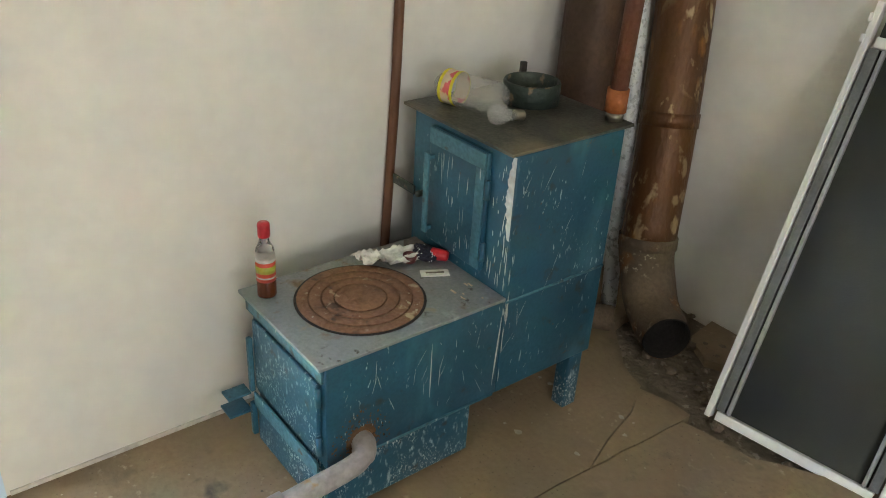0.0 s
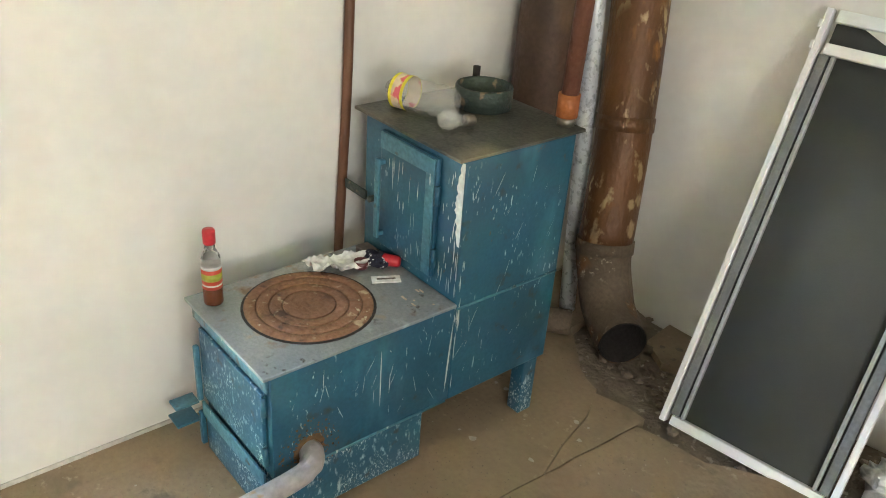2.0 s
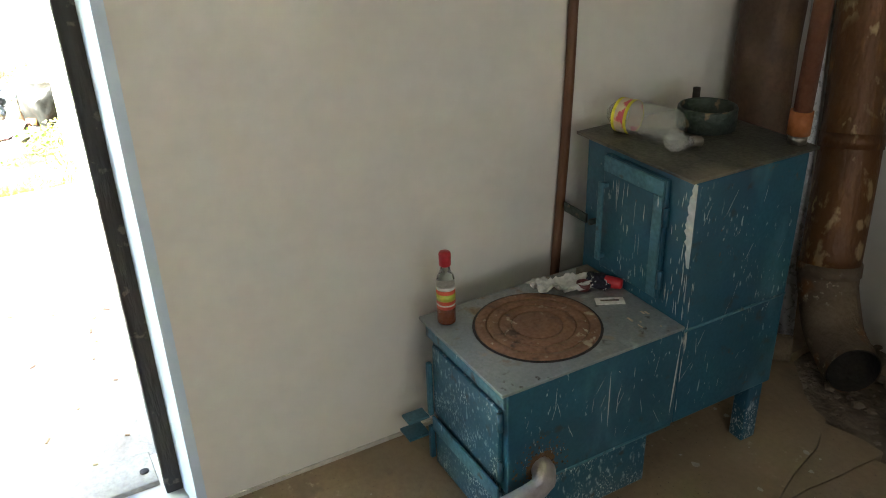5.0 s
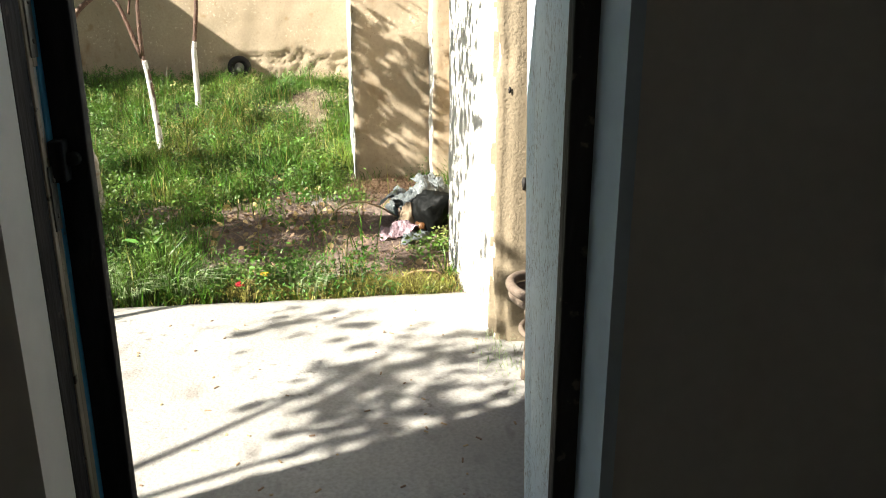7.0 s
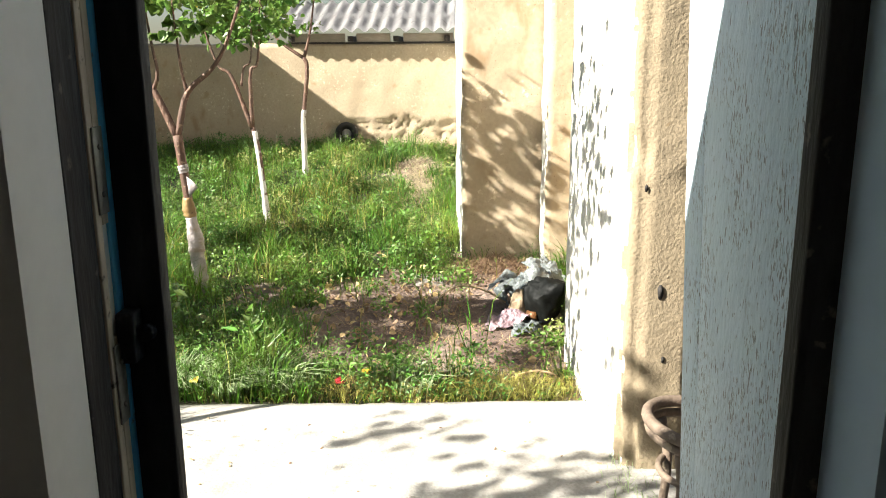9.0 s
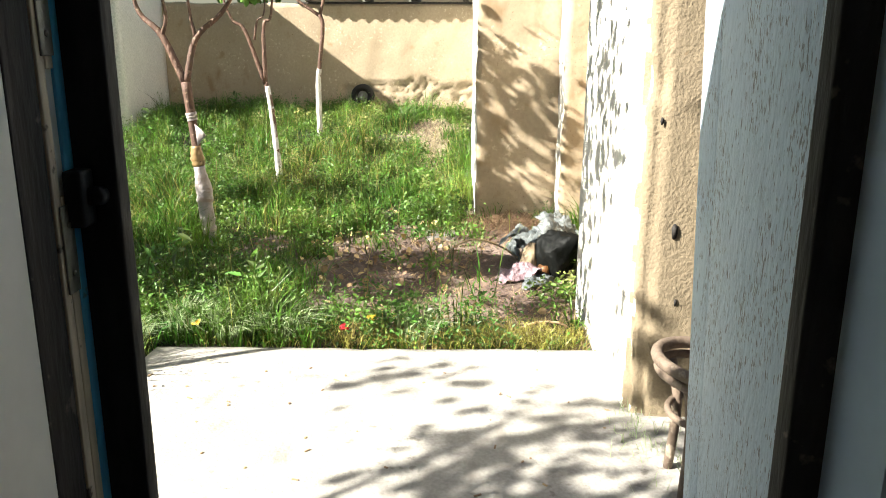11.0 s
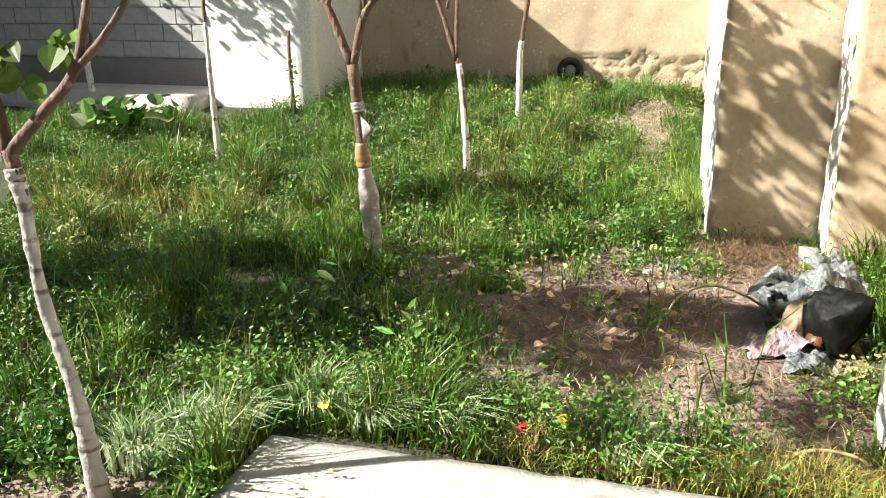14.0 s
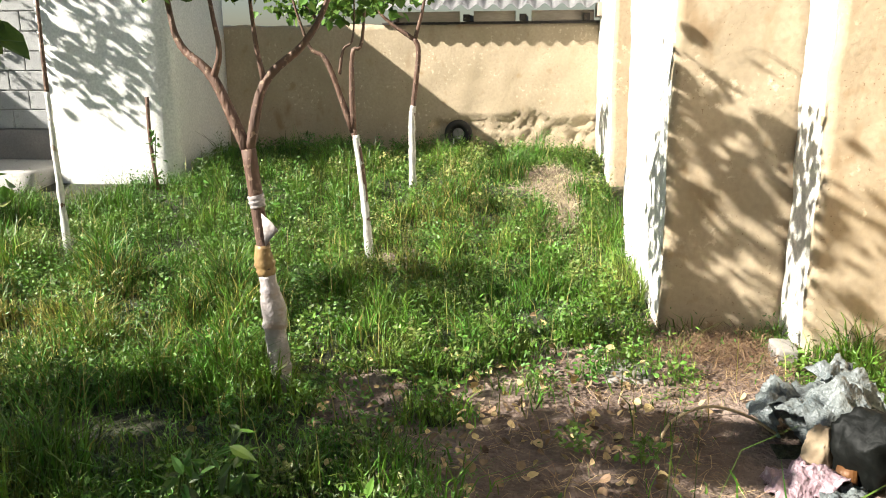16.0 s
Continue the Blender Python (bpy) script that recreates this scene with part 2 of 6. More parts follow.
M_DARK = mat("soot_black", (0.018, 0.016, 0.014), (0.03, 0.025, 0.02), 10, 0.8, 0.3, 80)
M_GREENIRON = mat("green_black_iron", (0.05, 0.075, 0.06), (0.03, 0.04, 0.035), 14, 0.55, 0.35, 90, c3=(0.20, 0.15, 0.09), c3_scale=25, metal=0.3)
M_STICK = mat("varnished_stick", (0.17, 0.075, 0.035), (0.11, 0.05, 0.025), 12, 0.5, 0.3, 60, stretch=(1, 1, 0.2))
M_WHITEPAINT = mat("chipped_white", (0.66, 0.65, 0.62), (0.44, 0.50, 0.52), 60, 0.6, 0.3, 90)
M_ALU = mat("white_frame_paint", (0.86, 0.87, 0.86), (0.80, 0.81, 0.80), 4, 0.4, 0.1, 80, grit=0.9)
M_SEAL = mat("grey_seal", (0.20, 0.21, 0.21), (0.14, 0.145, 0.145), 12, 0.6, 0.15, 100)
M_MESH = mat("fly_mesh", (0.072, 0.076, 0.068), (0.055, 0.058, 0.053), 2.5, 0.75, 0.4, 900, bump_dist=0.002)
M_DOORPAINT = mat("pale_blue_flaking_paint", (0.70, 0.80, 0.87), (0.62, 0.73, 0.81), 5, 0.7, 0.9, 60, c3=(0.26, 0.27, 0.27), c3_scale=110, c3_at=0.63, c3_stretch=(1, 1, 0.4), stretch=(1, 1, 0.5), bump_dist=0.006, soft=0.03, grit=0.85, layers=[((0.30, 0.31, 0.31), 150, 0.57, 0.04, (1, 1, 0.42), 5, 0.42)])
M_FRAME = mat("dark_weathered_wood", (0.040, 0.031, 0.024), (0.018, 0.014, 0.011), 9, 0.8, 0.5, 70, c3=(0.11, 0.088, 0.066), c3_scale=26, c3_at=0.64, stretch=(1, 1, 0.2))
M_BLACKPAINT = mat("black_paint", (0.010, 0.010, 0.010), (0.014, 0.013, 0.012), 9, 0.85, 0.3, 60, stretch=(1, 1, 0.3))
M_BAREWOOD = mat("bare_wood", (0.70, 0.57, 0.41), (0.60, 0.47, 0.32), 9, 0.7, 0.4, 70, stretch=(1, 1, 0.15), c3=(0.14, 0.10, 0.07), c3_scale=30, c3_at=0.66)
M_BLUETRIM = mat("bright_blue_paint", (0.13, 0.55, 0.86), (0.09, 0.44, 0.74), 8, 0.5, 0.3, 70, c3=(0.12, 0.12, 0.13), c3_scale=26, c3_at=0.64, stretch=(1, 1, 0.3))
M_STEEL = mat("dull_steel", (0.36, 0.33, 0.27), (0.27, 0.24, 0.2), 14, 0.45, 0.2, 80, metal=0.8)
M_SLATE = mat("corrugated_slate", (0.42, 0.41, 0.40), (0.33, 0.32, 0.32), 4, 0.85, 0.3, 60, c3=(0.25, 0.24, 0.23), c3_scale=7)
M_TIMBER = mat("grey_timber", (0.42, 0.36, 0.29), (0.30, 0.25, 0.2), 6, 0.85, 0.4, 60, stretch=(1, 0.2, 1))
M_HOUSEWHITE = mat("white_building_render", (0.80, 0.79, 0.75), (0.73, 0.72, 0.68), 2, 0.9, 0.2, 50)
M_BLOCK = mat("grey_cinder_block", (0.40, 0.40, 0.39), (0.32, 0.32, 0.32), 6, 0.92, 0.5, 80, c3=(0.26, 0.26, 0.26), c3_scale=20)
M_MORTAR = mat("mortar", (0.30, 0.29, 0.28), (0.25, 0.24, 0.23), 8, 0.95, 0.5, 80)
M_PLINTH = mat("dark_plinth", (0.22, 0.20, 0.18), (0.16, 0.15, 0.14), 4, 0.95, 0.5, 60)
M_CANE = mat("weathered_cane", (0.24, 0.18, 0.13), (0.16, 0.12, 0.09), 14, 0.75, 0.4, 70, c3=(0.34, 0.28, 0.21), c3_scale=18)
# whitish plastic, greyed for the heap's shade, dark patches for gaps between folds
M_BAGWHITE = mat("dusty_shaded_sack", (0.225, 0.247, 0.240), (0.068, 0.086, 0.090), 5, 0.42, 0.8, 45, c3=(0.05, 0.06, 0.062), c3_scale=11, c3_at=0.55, soft=0.12, bump_dist=0.02)
M_BAGDARK = mat("dark_bin_bag", (0.0035, 0.0042, 0.0038), (0.0075, 0.0085, 0.0070), 8, 0.6, 0.35, 30, bump_dist=0.012)
M_BAGDARK.node_tree.nodes["Principled BSDF"].inputs["Specular IOR Level"].default_value = 0.15
M_BAGPINK = mat("pale_pink_bag", (0.384, 0.266, 0.296), (0.288, 0.205, 0.226), 14, 0.32, 0.9, 40, c3=(0.44, 0.38, 0.39), c3_scale=22, bump_dist=0.02)
M_CARDBOARD = mat("damp_cardboard", (0.40, 0.31, 0.20), (0.26, 0.19, 0.12), 7, 0.85, 0.3, 50)
M_RED = mat("red_plastic", (0.55, 0.022, 0.03), (0.48, 0.02, 0.03), 20, 0.4, 0.05, 90)
M_LABEL = mat("red_label", (0.72, 0.10, 0.05), (0.62, 0.07, 0.04), 30, 0.45, 0.0, 90)
M_LABELGREEN = mat("label_green", (0.22, 0.42, 0.06), (0.75, 0.50, 0.06), 45, 0.45, 0.0, 90)
M_LABELWHITE = mat("label_white", (0.8, 0.77, 0.72), (0.75, 0.7, 0.65), 60, 0.45, 0.0, 90)
M_SAUCE = mat("brown_sauce", (0.27, 0.065, 0.016), (0.20, 0.045, 0.012), 20, 0.2, 0.0, 50)
M_YELLOW = mat("yellow_label", (0.80, 0.68, 0.03), (0.70, 0.66, 0.04), 40, 0.45, 0.0, 90)
M_LABELPINK = mat("pink_label", (0.72, 0.66, 0.52), (0.74, 0.45, 0.22), 22, 0.45, 0.0, 90, c3=(0.62, 0.10, 0.12), c3_scale=34, c3_at=0.56)
M_GLASS = glass_mat("clear_plastic", (0.97, 0.98, 0.97), 0.06)
M_CLEARFILM = mat("cloudy_clear_plastic", (0.80, 0.81, 0.79), (0.72, 0.73, 0.71), 30, 0.2, 0.3, 60)
M_CLEARFILM.node_tree.nodes["Principled BSDF"].inputs["Alpha"].default_value = 0.22
M_PAPER = mat("white_paper", (0.82, 0.81, 0.78), (0.74, 0.73, 0.70), 30, 0.9, 0.2, 90)
M_MATCHBOX = mat("matchbox_card", (0.16, 0.13, 0.10), (0.11, 0.09, 0.08), 40, 0.7, 0.1, 90)
M_NAVY = mat("navy_cloth", (0.012, 0.014, 0.03), (0.018, 0.02, 0.04), 30, 0.85, 0.3, 200)
M_DOT = mat("white_dots", (0.75, 0.75, 0.78), (0.7, 0.7, 0.72), 30, 0.8, 0.0, 90)
M_TYRE = mat("perished_rubber", (0.035, 0.033, 0.03), (0.05, 0.046, 0.04), 9, 0.8, 0.4, 60)
M_STONE = mat("grey_stone", (0.33, 0.31, 0.28), (0.24, 0.22, 0.2), 9, 0.9, 0.6, 50)
M_PINK = mat("pinkish_stuffing", (0.42, 0.33, 0.31), (0.30, 0.25, 0.24), 12, 0.9, 0.6, 40)

# ---- mesh helpers ----
ROOT = {}


def thing(name, loc, label, category, group="", kind=""):
    ob = new(name)
    ob.location = loc
    ob.empty_display_size = 0.1
    ROOT[ob] = Vector(loc)
    return tagged(ob, label, category, group, kind)


def as_mesh(name, bm, material, smooth=True):
    me = bpy.data.meshes.new(name)
    bmesh.ops.recalc_face_normals(bm, faces=bm.faces)
    bm.to_mesh(me)
    bm.free()
    for f in me.polygons:
        f.use_smooth = smooth
    if material:
        me.materials.append(material)
    return me


def part(name, bm, material, parent, label="", smooth=True):
    """One mesh under a thing or part; its vertices are given in world places."""
    off = ROOT[parent]
    bmesh.ops.translate(bm, vec=-off, verts=bm.verts)
    ob = new(name, as_mesh(name, bm, material, smooth))
    ob.parent = parent
    ROOT[ob] = off
    return tagged(ob, label)


def single(name, bm, material, label, category, kind="", group="", smooth=True, loc=(0, 0, 0)):
    bmesh.ops.translate(bm, vec=-Vector(loc), verts=bm.verts)
    ob = new(name, as_mesh(name, bm, material, smooth))
    ob.location = loc
    ROOT[ob] = Vector(loc)
    return tagged(ob, label, category, group, kind)


def box(x0, x1, y0, y1, z0, z1, bevel=0.0, bm=None, turn=None):
    own = bm is None
    bm = bm or bmesh.new()
    r = bmesh.ops.create_cube(bm, size=1.0)
    vs = r["verts"]
    bmesh.ops.scale(bm, vec=(x1 - x0, y1 - y0, z1 - z0), verts=vs)
    bmesh.ops.translate(bm, vec=((x0 + x1) / 2, (y0 + y1) / 2, (z0 + z1) / 2), verts=vs)
    if turn is not None:
        bmesh.ops.transform(bm, matrix=turn, verts=vs)
    if bevel and own:
        bmesh.ops.bevel(bm, geom=bm.edges[:], offset=bevel, segments=2, affect='EDGES', profile=0.6)
    return bm


def tube(points, radii, seg=12, caps=True, bm=None, wobble=0.0):
    """A round tube along points with a radius at each."""
    bm = bm or bmesh.new()
    pts = [Vector(p) for p in points]
    if isinstance(radii, (int, float)):
        radii = [radii] * len(pts)
    rings = []
    ref = None
    for i, p in enumerate(pts):
        d = (pts[min(i + 1, len(pts) - 1)] - pts[max(i - 1, 0)]).normalized()
        if ref is None:
            ref = d.orthogonal().normalized()
        ref = (ref - d * ref.dot(d)).normalized()
        side = d.cross(ref)
        ring = []
        for k in range(seg):
            a = 2 * math.pi * k / seg
            r = radii[i]
            if wobble:
                r *= 1 + wobble * noise.noise(p * 9 + Vector((math.cos(a), math.sin(a), 0)) * 1.4)
            ring.append(bm.verts.new(p + (ref * math.cos(a) + side * math.sin(a)) * r))
        rings.append(ring)
    for a, b in zip(rings, rings[1:]):
        for k in range(seg):
            bm.faces.new((a[k], a[(k + 1) % seg], b[(k + 1) % seg], b[k]))
    if caps:
        bm.faces.new(rings[0][::-1])
        bm.faces.new(rings[-1])
    return bm


def smooth_path(points, n=6):
    """Points along a Catmull-Rom curve."""
    p = [Vector(q) for q in points]
    p = [p[0] * 2 - p[1]] + p + [p[-1] * 2 - p[-2]]
    out = []
    for i in range(1, len(p) - 2):
        for k in range(n):
            t = k / n
            a, b, c, d = p[i - 1:i + 3]
            out.append(0.5 * ((2 * b) + (c - a) * t + (2 * a - 5 * b + 4 * c - d) * t * t + (3 * b - a - 3 * c + d) * t ** 3))
    return out + [p[-2]]


def lathe(profile, center, seg=24, bm=None, m=None):
    """Turns a profile of (radius, height) about an upright axis."""
    bm = bm or bmesh.new()
    made = []
    rings = []
    for r, h in profile:
        ring = [bm.verts.new((r * math.cos(2 * math.pi * k / seg), r * math.sin(2 * math.pi * k / seg), h)) for k in range(seg)]
        rings.append(ring)
        made += ring
    for a, b in zip(rings, rings[1:]):
        for k in range(seg):
            bm.faces.new((a[k], a[(k + 1) % seg], b[(k + 1) % seg], b[k]))
    if profile[0][0] > 1e-4:
        bm.faces.new(rings[0][::-1])
    if profile[-1][0] > 1e-4:
        bm.faces.new(rings[-1])
    bmesh.ops.transform(bm, matrix=Matrix.Translation(center) @ (m or Matrix()), verts=made)
    return bm


def rough_block(x0, x1, y0, y1, z0, z1, step=0.06, amp=0.012, freq=4.0, y_far=None, lean=0.0):
    """A block with worn, uneven faces. y_far moves the low-y face at x0."""
    bm = bmesh.new()
    def grid(o, u, v, nu, nv):
        vs = [[bm.verts.new(o + u * (i / nu) + v * (j / nv)) for j in range(nv + 1)] for i in range(nu + 1)]
        for i in range(nu):
            for j in range(nv):
                bm.faces.new((vs[i][j], vs[i + 1][j], vs[i + 1][j + 1], vs[i][j + 1]))
    X, Y, Z = Vector((x1 - x0, 0, 0)), Vector((0, y1 - y0, 0)), Vector((0, 0, z1 - z0))
    n = [max(1, round(v.length / step)) for v in (X, Y, Z)]
    o = Vector((x0, y0, z0))
    grid(o, X, Z, n[0], n[2]), grid(o + Y, X, Z, n[0], n[2])
    grid(o, Y, Z, n[1], n[2]), grid(o + X, Y, Z, n[1], n[2])
    grid(o + Z, X, Y, n[0], n[1])
    bmesh.ops.remove_doubles(bm, verts=bm.verts, dist=0.001)
    for v in bm.verts:
        p = v.co.copy()
        if y_far is not None:
            w = (x1 - p.x) / (x1 - x0)
            v.co.y += (y_far - y0) * w * (y1 - p.y) / (y1 - y0)
        d = noise.noise_vector(p * freq) * amp + noise.noise_vector(p * freq * 3.7) * amp * 0.45
        v.co += Vector((d.x, d.y, d.z * 0.3))
    return bm


def np_mesh(name, verts, faces, material, smooth=False):
    me = bpy.data.meshes.new(name)
    me.from_pydata(verts, [], faces)
    me.materials.append(material)
    me.update()
    return me


def crumple(center, size, seed, sub=3, amp=0.35, freq=2.2):
    """A crumpled sack that rests on its underside."""
    bm = bmesh.new()
    bmesh.ops.create_icosphere(bm, subdivisions=sub, radius=1.0)
    s = Vector((seed * 7.1, seed * 3.3, seed * 1.7))
    for v in bm.verts:
        d = noise.noise(v.co * freq + s) * amp - abs(noise.noise(v.co * freq * 2.2 + s)) * amp * 1.5 + 0.15
        p = v.co * (1 + d)
        p += noise.noise_vector(v.co * freq * 1.7 + s) * amp * 0.5
        p = Vector((p.x * size[0], p.y * size[1], max(p.z, -0.55) * size[2]))
        v.co = p + Vector(center)
    return bm

# ---- the room ----
WX, WO = -1.645, -1.93          # inner and outer face of the wall with the door
DY0, DY1, DH = -0.635, 0.284, 2.08  # opening
NY, SY, EX, CEIL = 2.31, -2.1, 2.7, 2.22


def wall_with_hole(name, axis, a0, a1, f0, f1, holes, top, label):
    """A wall from a0 to a1 along an axis, between the faces f0 and f1, with openings (b0, b1, z0, z1)."""
    bm = bmesh.new()
    cuts = sorted(holes)
    pos = a0
    def add(p0, p1, z0, z1):
        if p1 - p0 > 0.001 and z1 - z0 > 0.001:
            if axis == "y":
                box(f0, f1, p0, p1, z0, z1, bm=bm)
            else:
                box(p0, p1, f0, f1, z0, z1, bm=bm)
    for b0, b1, z0, z1 in cuts:
        add(pos, b0, -0.1, top)
        add(b0, b1, -0.1, z0)
        add(b0, b1, z1, top)
        pos = b1
    add(pos, a1, -0.1, top)
    return single(name, bm, M_PLASTER, label, "wall", "structure", smooth=False)


wall_with_hole("wall_west", "y", -2.24, 2.45, WO, WX, [(DY0, DY1, -0.01, DH)], 2.36, "whitewashed plaster wall around the open door")
wall_with_hole("wall_north", "x", WX + 0.001, 2.84, NY, NY + 0.14, [], 2.36, "whitewashed plaster wall behind the old flue pipes")
wall_with_hole("wall_south", "x", WX + 0.001, 2.84, -2.24, SY, [], 2.36, "plain whitewashed plaster wall")
wall_with_hole("wall_east", "y", SY, NY, EX, EX + 0.14, [(-1.15, 0.35, 0.85, 2.0)], 2.36, "whitewashed plaster wall with a window")
single("ceiling", box(WX, EX, SY, NY, CEIL, 2.34), M_PLASTER, "plain whitewashed ceiling", "ceiling", "structure", smooth=False)
# unseen walls and roof added east of the window to keep sun and sky out
single("light_block_wall", box(4.2, 4.34, -2.24, 2.45, -0.1, 2.36), M_PLASTER, "plain unseen wall added to block daylight outside the window", "wall", "structure", smooth=False)
for y in (-2.24, 2.31):
    single("light_block_end", box(2.841, 4.199, y, y + 0.14, -0.1, 2.36), M_PLASTER, "plain unseen end wall added to block daylight outside the window", "wall", "structure", smooth=False)
single("light_block_roof", box(2.841, 4.34, -2.24, 2.45, 2.361, 2.40), M_TIMBER, "flat unseen roof added to block daylight outside the window", "roof", "structure", smooth=False)
win = thing("window_1", (EX + 0.07, -0.4, 0.85), "white framed window in the room's wall", "window", kind="structure")
part("window_frame", box(EX + 0.03, EX + 0.09, -1.15, 0.35, 0.85, 0.91), M_ALU, win)
part("window_frame", box(EX + 0.03, EX + 0.09, -1.15, 0.35, 1.94, 2.0), M_ALU, win)
for yy in (-1.15, -0.43, 0.29):
    part("window_frame", box(EX + 0.03, EX + 0.09, yy, yy + 0.06, 0.91, 1.94), M_ALU, win)

# floor: screed slabs parted by cracks above broken earth
sub = bmesh.new()
bmesh.ops.create_grid(sub, x_segments=70, y_segments=70, size=0.5)
for v in sub.verts:
    v.co.x, v.co.y = WX - 0.0 + (v.co.x + 0.5) * (EX - WX), SY + (v.co.y + 0.5) * (NY - SY)
    v.co.z = -0.035 + 0.02 * noise.noise(v.co * 9) + 0.014 * noise.noise(v.co * 23)
floor = single("floor", sub, M_RUBBLE, "worn grey-brown cement screed floor, cracked, broken near the corner", "floor", "structure")
SLABS = [
    [(WX, SY), (-0.95, SY), (-0.95, 0.6), (-0.962, 1.1), (-0.955, 1.46), (-1.0, 1.58), (-1.04, 1.72), (-1.10, 1.83), (-1.2, 1.87), (-1.36, 2.0), (-1.42, NY), (WX, NY)],
    [(-0.9465, SY), (0.6, SY), (0.6, NY), (-0.1, NY), (-0.18, 2.16), (-0.33, 2.05), (-0.52, 1.985), (-0.74, 1.84), (-0.930, 1.80), (-0.951, 1.46), (-0.958, 1.1), (-0.9465, 0.6)],
    [(-0.956, 1.468), (-0.934, 1.80), (-0.94, 1.84), (-1.0, 1.84), (-1.094, 1.815), (-1.037, 1.721), (-0.997, 1.583)],
    [(0.608, SY), (EX, SY), (EX, NY), (0.608, NY)],
    [(-1.18, 2.16), (-1.08, 2.11), (-0.95, 2.17), (-0.86, 2.29), (-1.0, 2.305), (-1.2, 2.305)],
]
for i, pts in enumerate(SLABS):
    bm = bmesh.new()
    ring = []
    for (x0, y0), (x1, y1) in zip(pts, pts[1:] + pts[:1]):
        n = max(1, int(math.hypot(x1 - x0, y1 - y0) / 0.05))
        for k in range(n):
            p = Vector((x0 + (x1 - x0) * k / n, y0 + (y1 - y0) * k / n, 0))
            inner = WX + 0.02 < p.x < EX - 0.02 and SY + 0.02 < p.y < NY - 0.02
            j = noise.noise_vector(p * 11) * (0.011 if inner else 0)
            ring.append(bm.verts.new((p.x + j.x * 0.6, p.y + j.y, -0.008 if i == 4 else 0)))
    f = bm.faces.new(ring)
    r = bmesh.ops.extrude_face_region(bm, geom=[f])
    bmesh.ops.translate(bm, vec=(0, 0, -0.05), verts=[v for v in r["geom"] if isinstance(v, bmesh.types.BMVert)])
    ob = part("slab", bm, M_CONCRETE, floor, smooth=False)
bm = bmesh.new()
rnd = random.Random(5)
for k in range(150):
    x, y = rnd.uniform(-1.36, -0.2), rnd.uniform(1.86, 2.29)
    if y < 1.84 + 0.15 * abs(x + 0.9):
        continue
    s = rnd.uniform(0.004, 0.02)
    r = bmesh.ops.create_icosphere(bm, subdivisions=1, radius=s)
    for v in r["verts"]:
        v.co = Vector((v.co.x * rnd.uniform(0.7, 1.4), v.co.y, v.co.z * 0.7)) + Vector((x, y, -0.02 + s * 0.3))
single("rubble", bm, M_RUBBLE, "crumbled earth and cement bits where the floor is broken", "rubble", "stuff", smooth=False)
bm = bmesh.new()
rnd = random.Random(17)
for k in range(170):
    x, y = rnd.uniform(WX + 0.05, 0.4), rnd.uniform(0.2, 1.8)
    s = 0.0015 + 0.008 * rnd.random() ** 4
    r = bmesh.ops.create_circle(bm, cap_ends=True, segments=7, radius=s)
    for v in r["verts"]:
        v.co = Vector((x + v.co.x * rnd.uniform(0.6, 1.8), y + v.co.y * rnd.uniform(0.6, 1.4), 0.0012))
single("paint_specks", bm, mat("lime_drips", (0.52, 0.47, 0.38), (0.40, 0.35, 0.28), 30, 0.9, 0.2, 80), "dried pale limewash drips on the screed floor", "specks", "stuff", smooth=False)
single("baseboard", box(WX, WX + 0.004, DY1 + 0.02, NY, 0.0, 0.012), mat("scuffed_skirt", (0.66, 0.63, 0.57), (0.50, 0.46, 0.40), 7, 0.9, 0.4, 50), "scuffed dirty strip along the plaster wall's foot", "skirting", "structure", smooth=False)

# door frame, threshold and open leaf
door = thing("door_1", (-1.80, -0.18, 0), "old timber doorway with dark frame, leaf wide open", "door", kind="structure")
part("frame_post", box(-1.786, -1.744, 0.218, 0.285, 0.0, 2.04, 0.004), M_FRAME, door, "dark weathered wooden door post")
part("frame_post", box(-1.822, -1.757, -0.68, DY0 + 0.003, 0.0, 2.04, 0.003), M_FRAME, door, "dark weathered wooden door post")
part("door_head", box(-1.822, -1.742, DY0 + 0.002, DY1, 2.04, DH, 0.003), M_FRAME, door)
part("strike_strip", box(-1.8395, -1.823, -0.68, DY0 + 0.005, 0.0, 2.04, 0.002), M_BAREWOOD, door, "bare wooden lath")
part("strike_strip", box(-1.8595, -1.8415, -0.68, DY0 + 0.0045, 0.0, 1.12, 0.002), M_BAREWOOD, door, "bare wooden lath")
part("strike_strip", box(-1.8595, -1.8415, -0.68, DY0 + 0.0045, 1.27, 2.04, 0.002), M_BAREWOOD, door, "bare wooden lath")
part("blue_strip", box(-1.882, -1.8605, -0.68, DY0 + 0.004, 0.0, 2.04, 0.002), M_BLUETRIM, door, "bright blue painted lath")
part("door_stop", box(-1.915, -1.883, DY0 - 0.02, -0.579, 0.0, 2.04, 0.003), M_BLACKPAINT, door, "black painted outer door stop")
for z in (1.055, 1.34):
    pl = part("strike_plate", box(-1.857, -1.830, DY0 + 0.0055, DY0 + 0.0085, z - 0.055, z + 0.055, 0.001), M_STEEL, door, "worn steel strike plate")
    for dz in (-0.03, 0.03):
        part("screw", lathe([(0.004, 0), (0.004, 0.002), (0.0, 0.003)], (0, 0, 0), 8, m=Matrix.Translation((-1.8435, DY0 + 0.0085, z + dz)) @ pose(0, 0, 0, -90)), M_STEEL, pl)
part("latch", box(-1.880, -1.846, DY0 + 0.0045, DY0 + 0.028, 1.08, 1.15, 0.004), M_BLACKPAINT, door, "black iron latch")
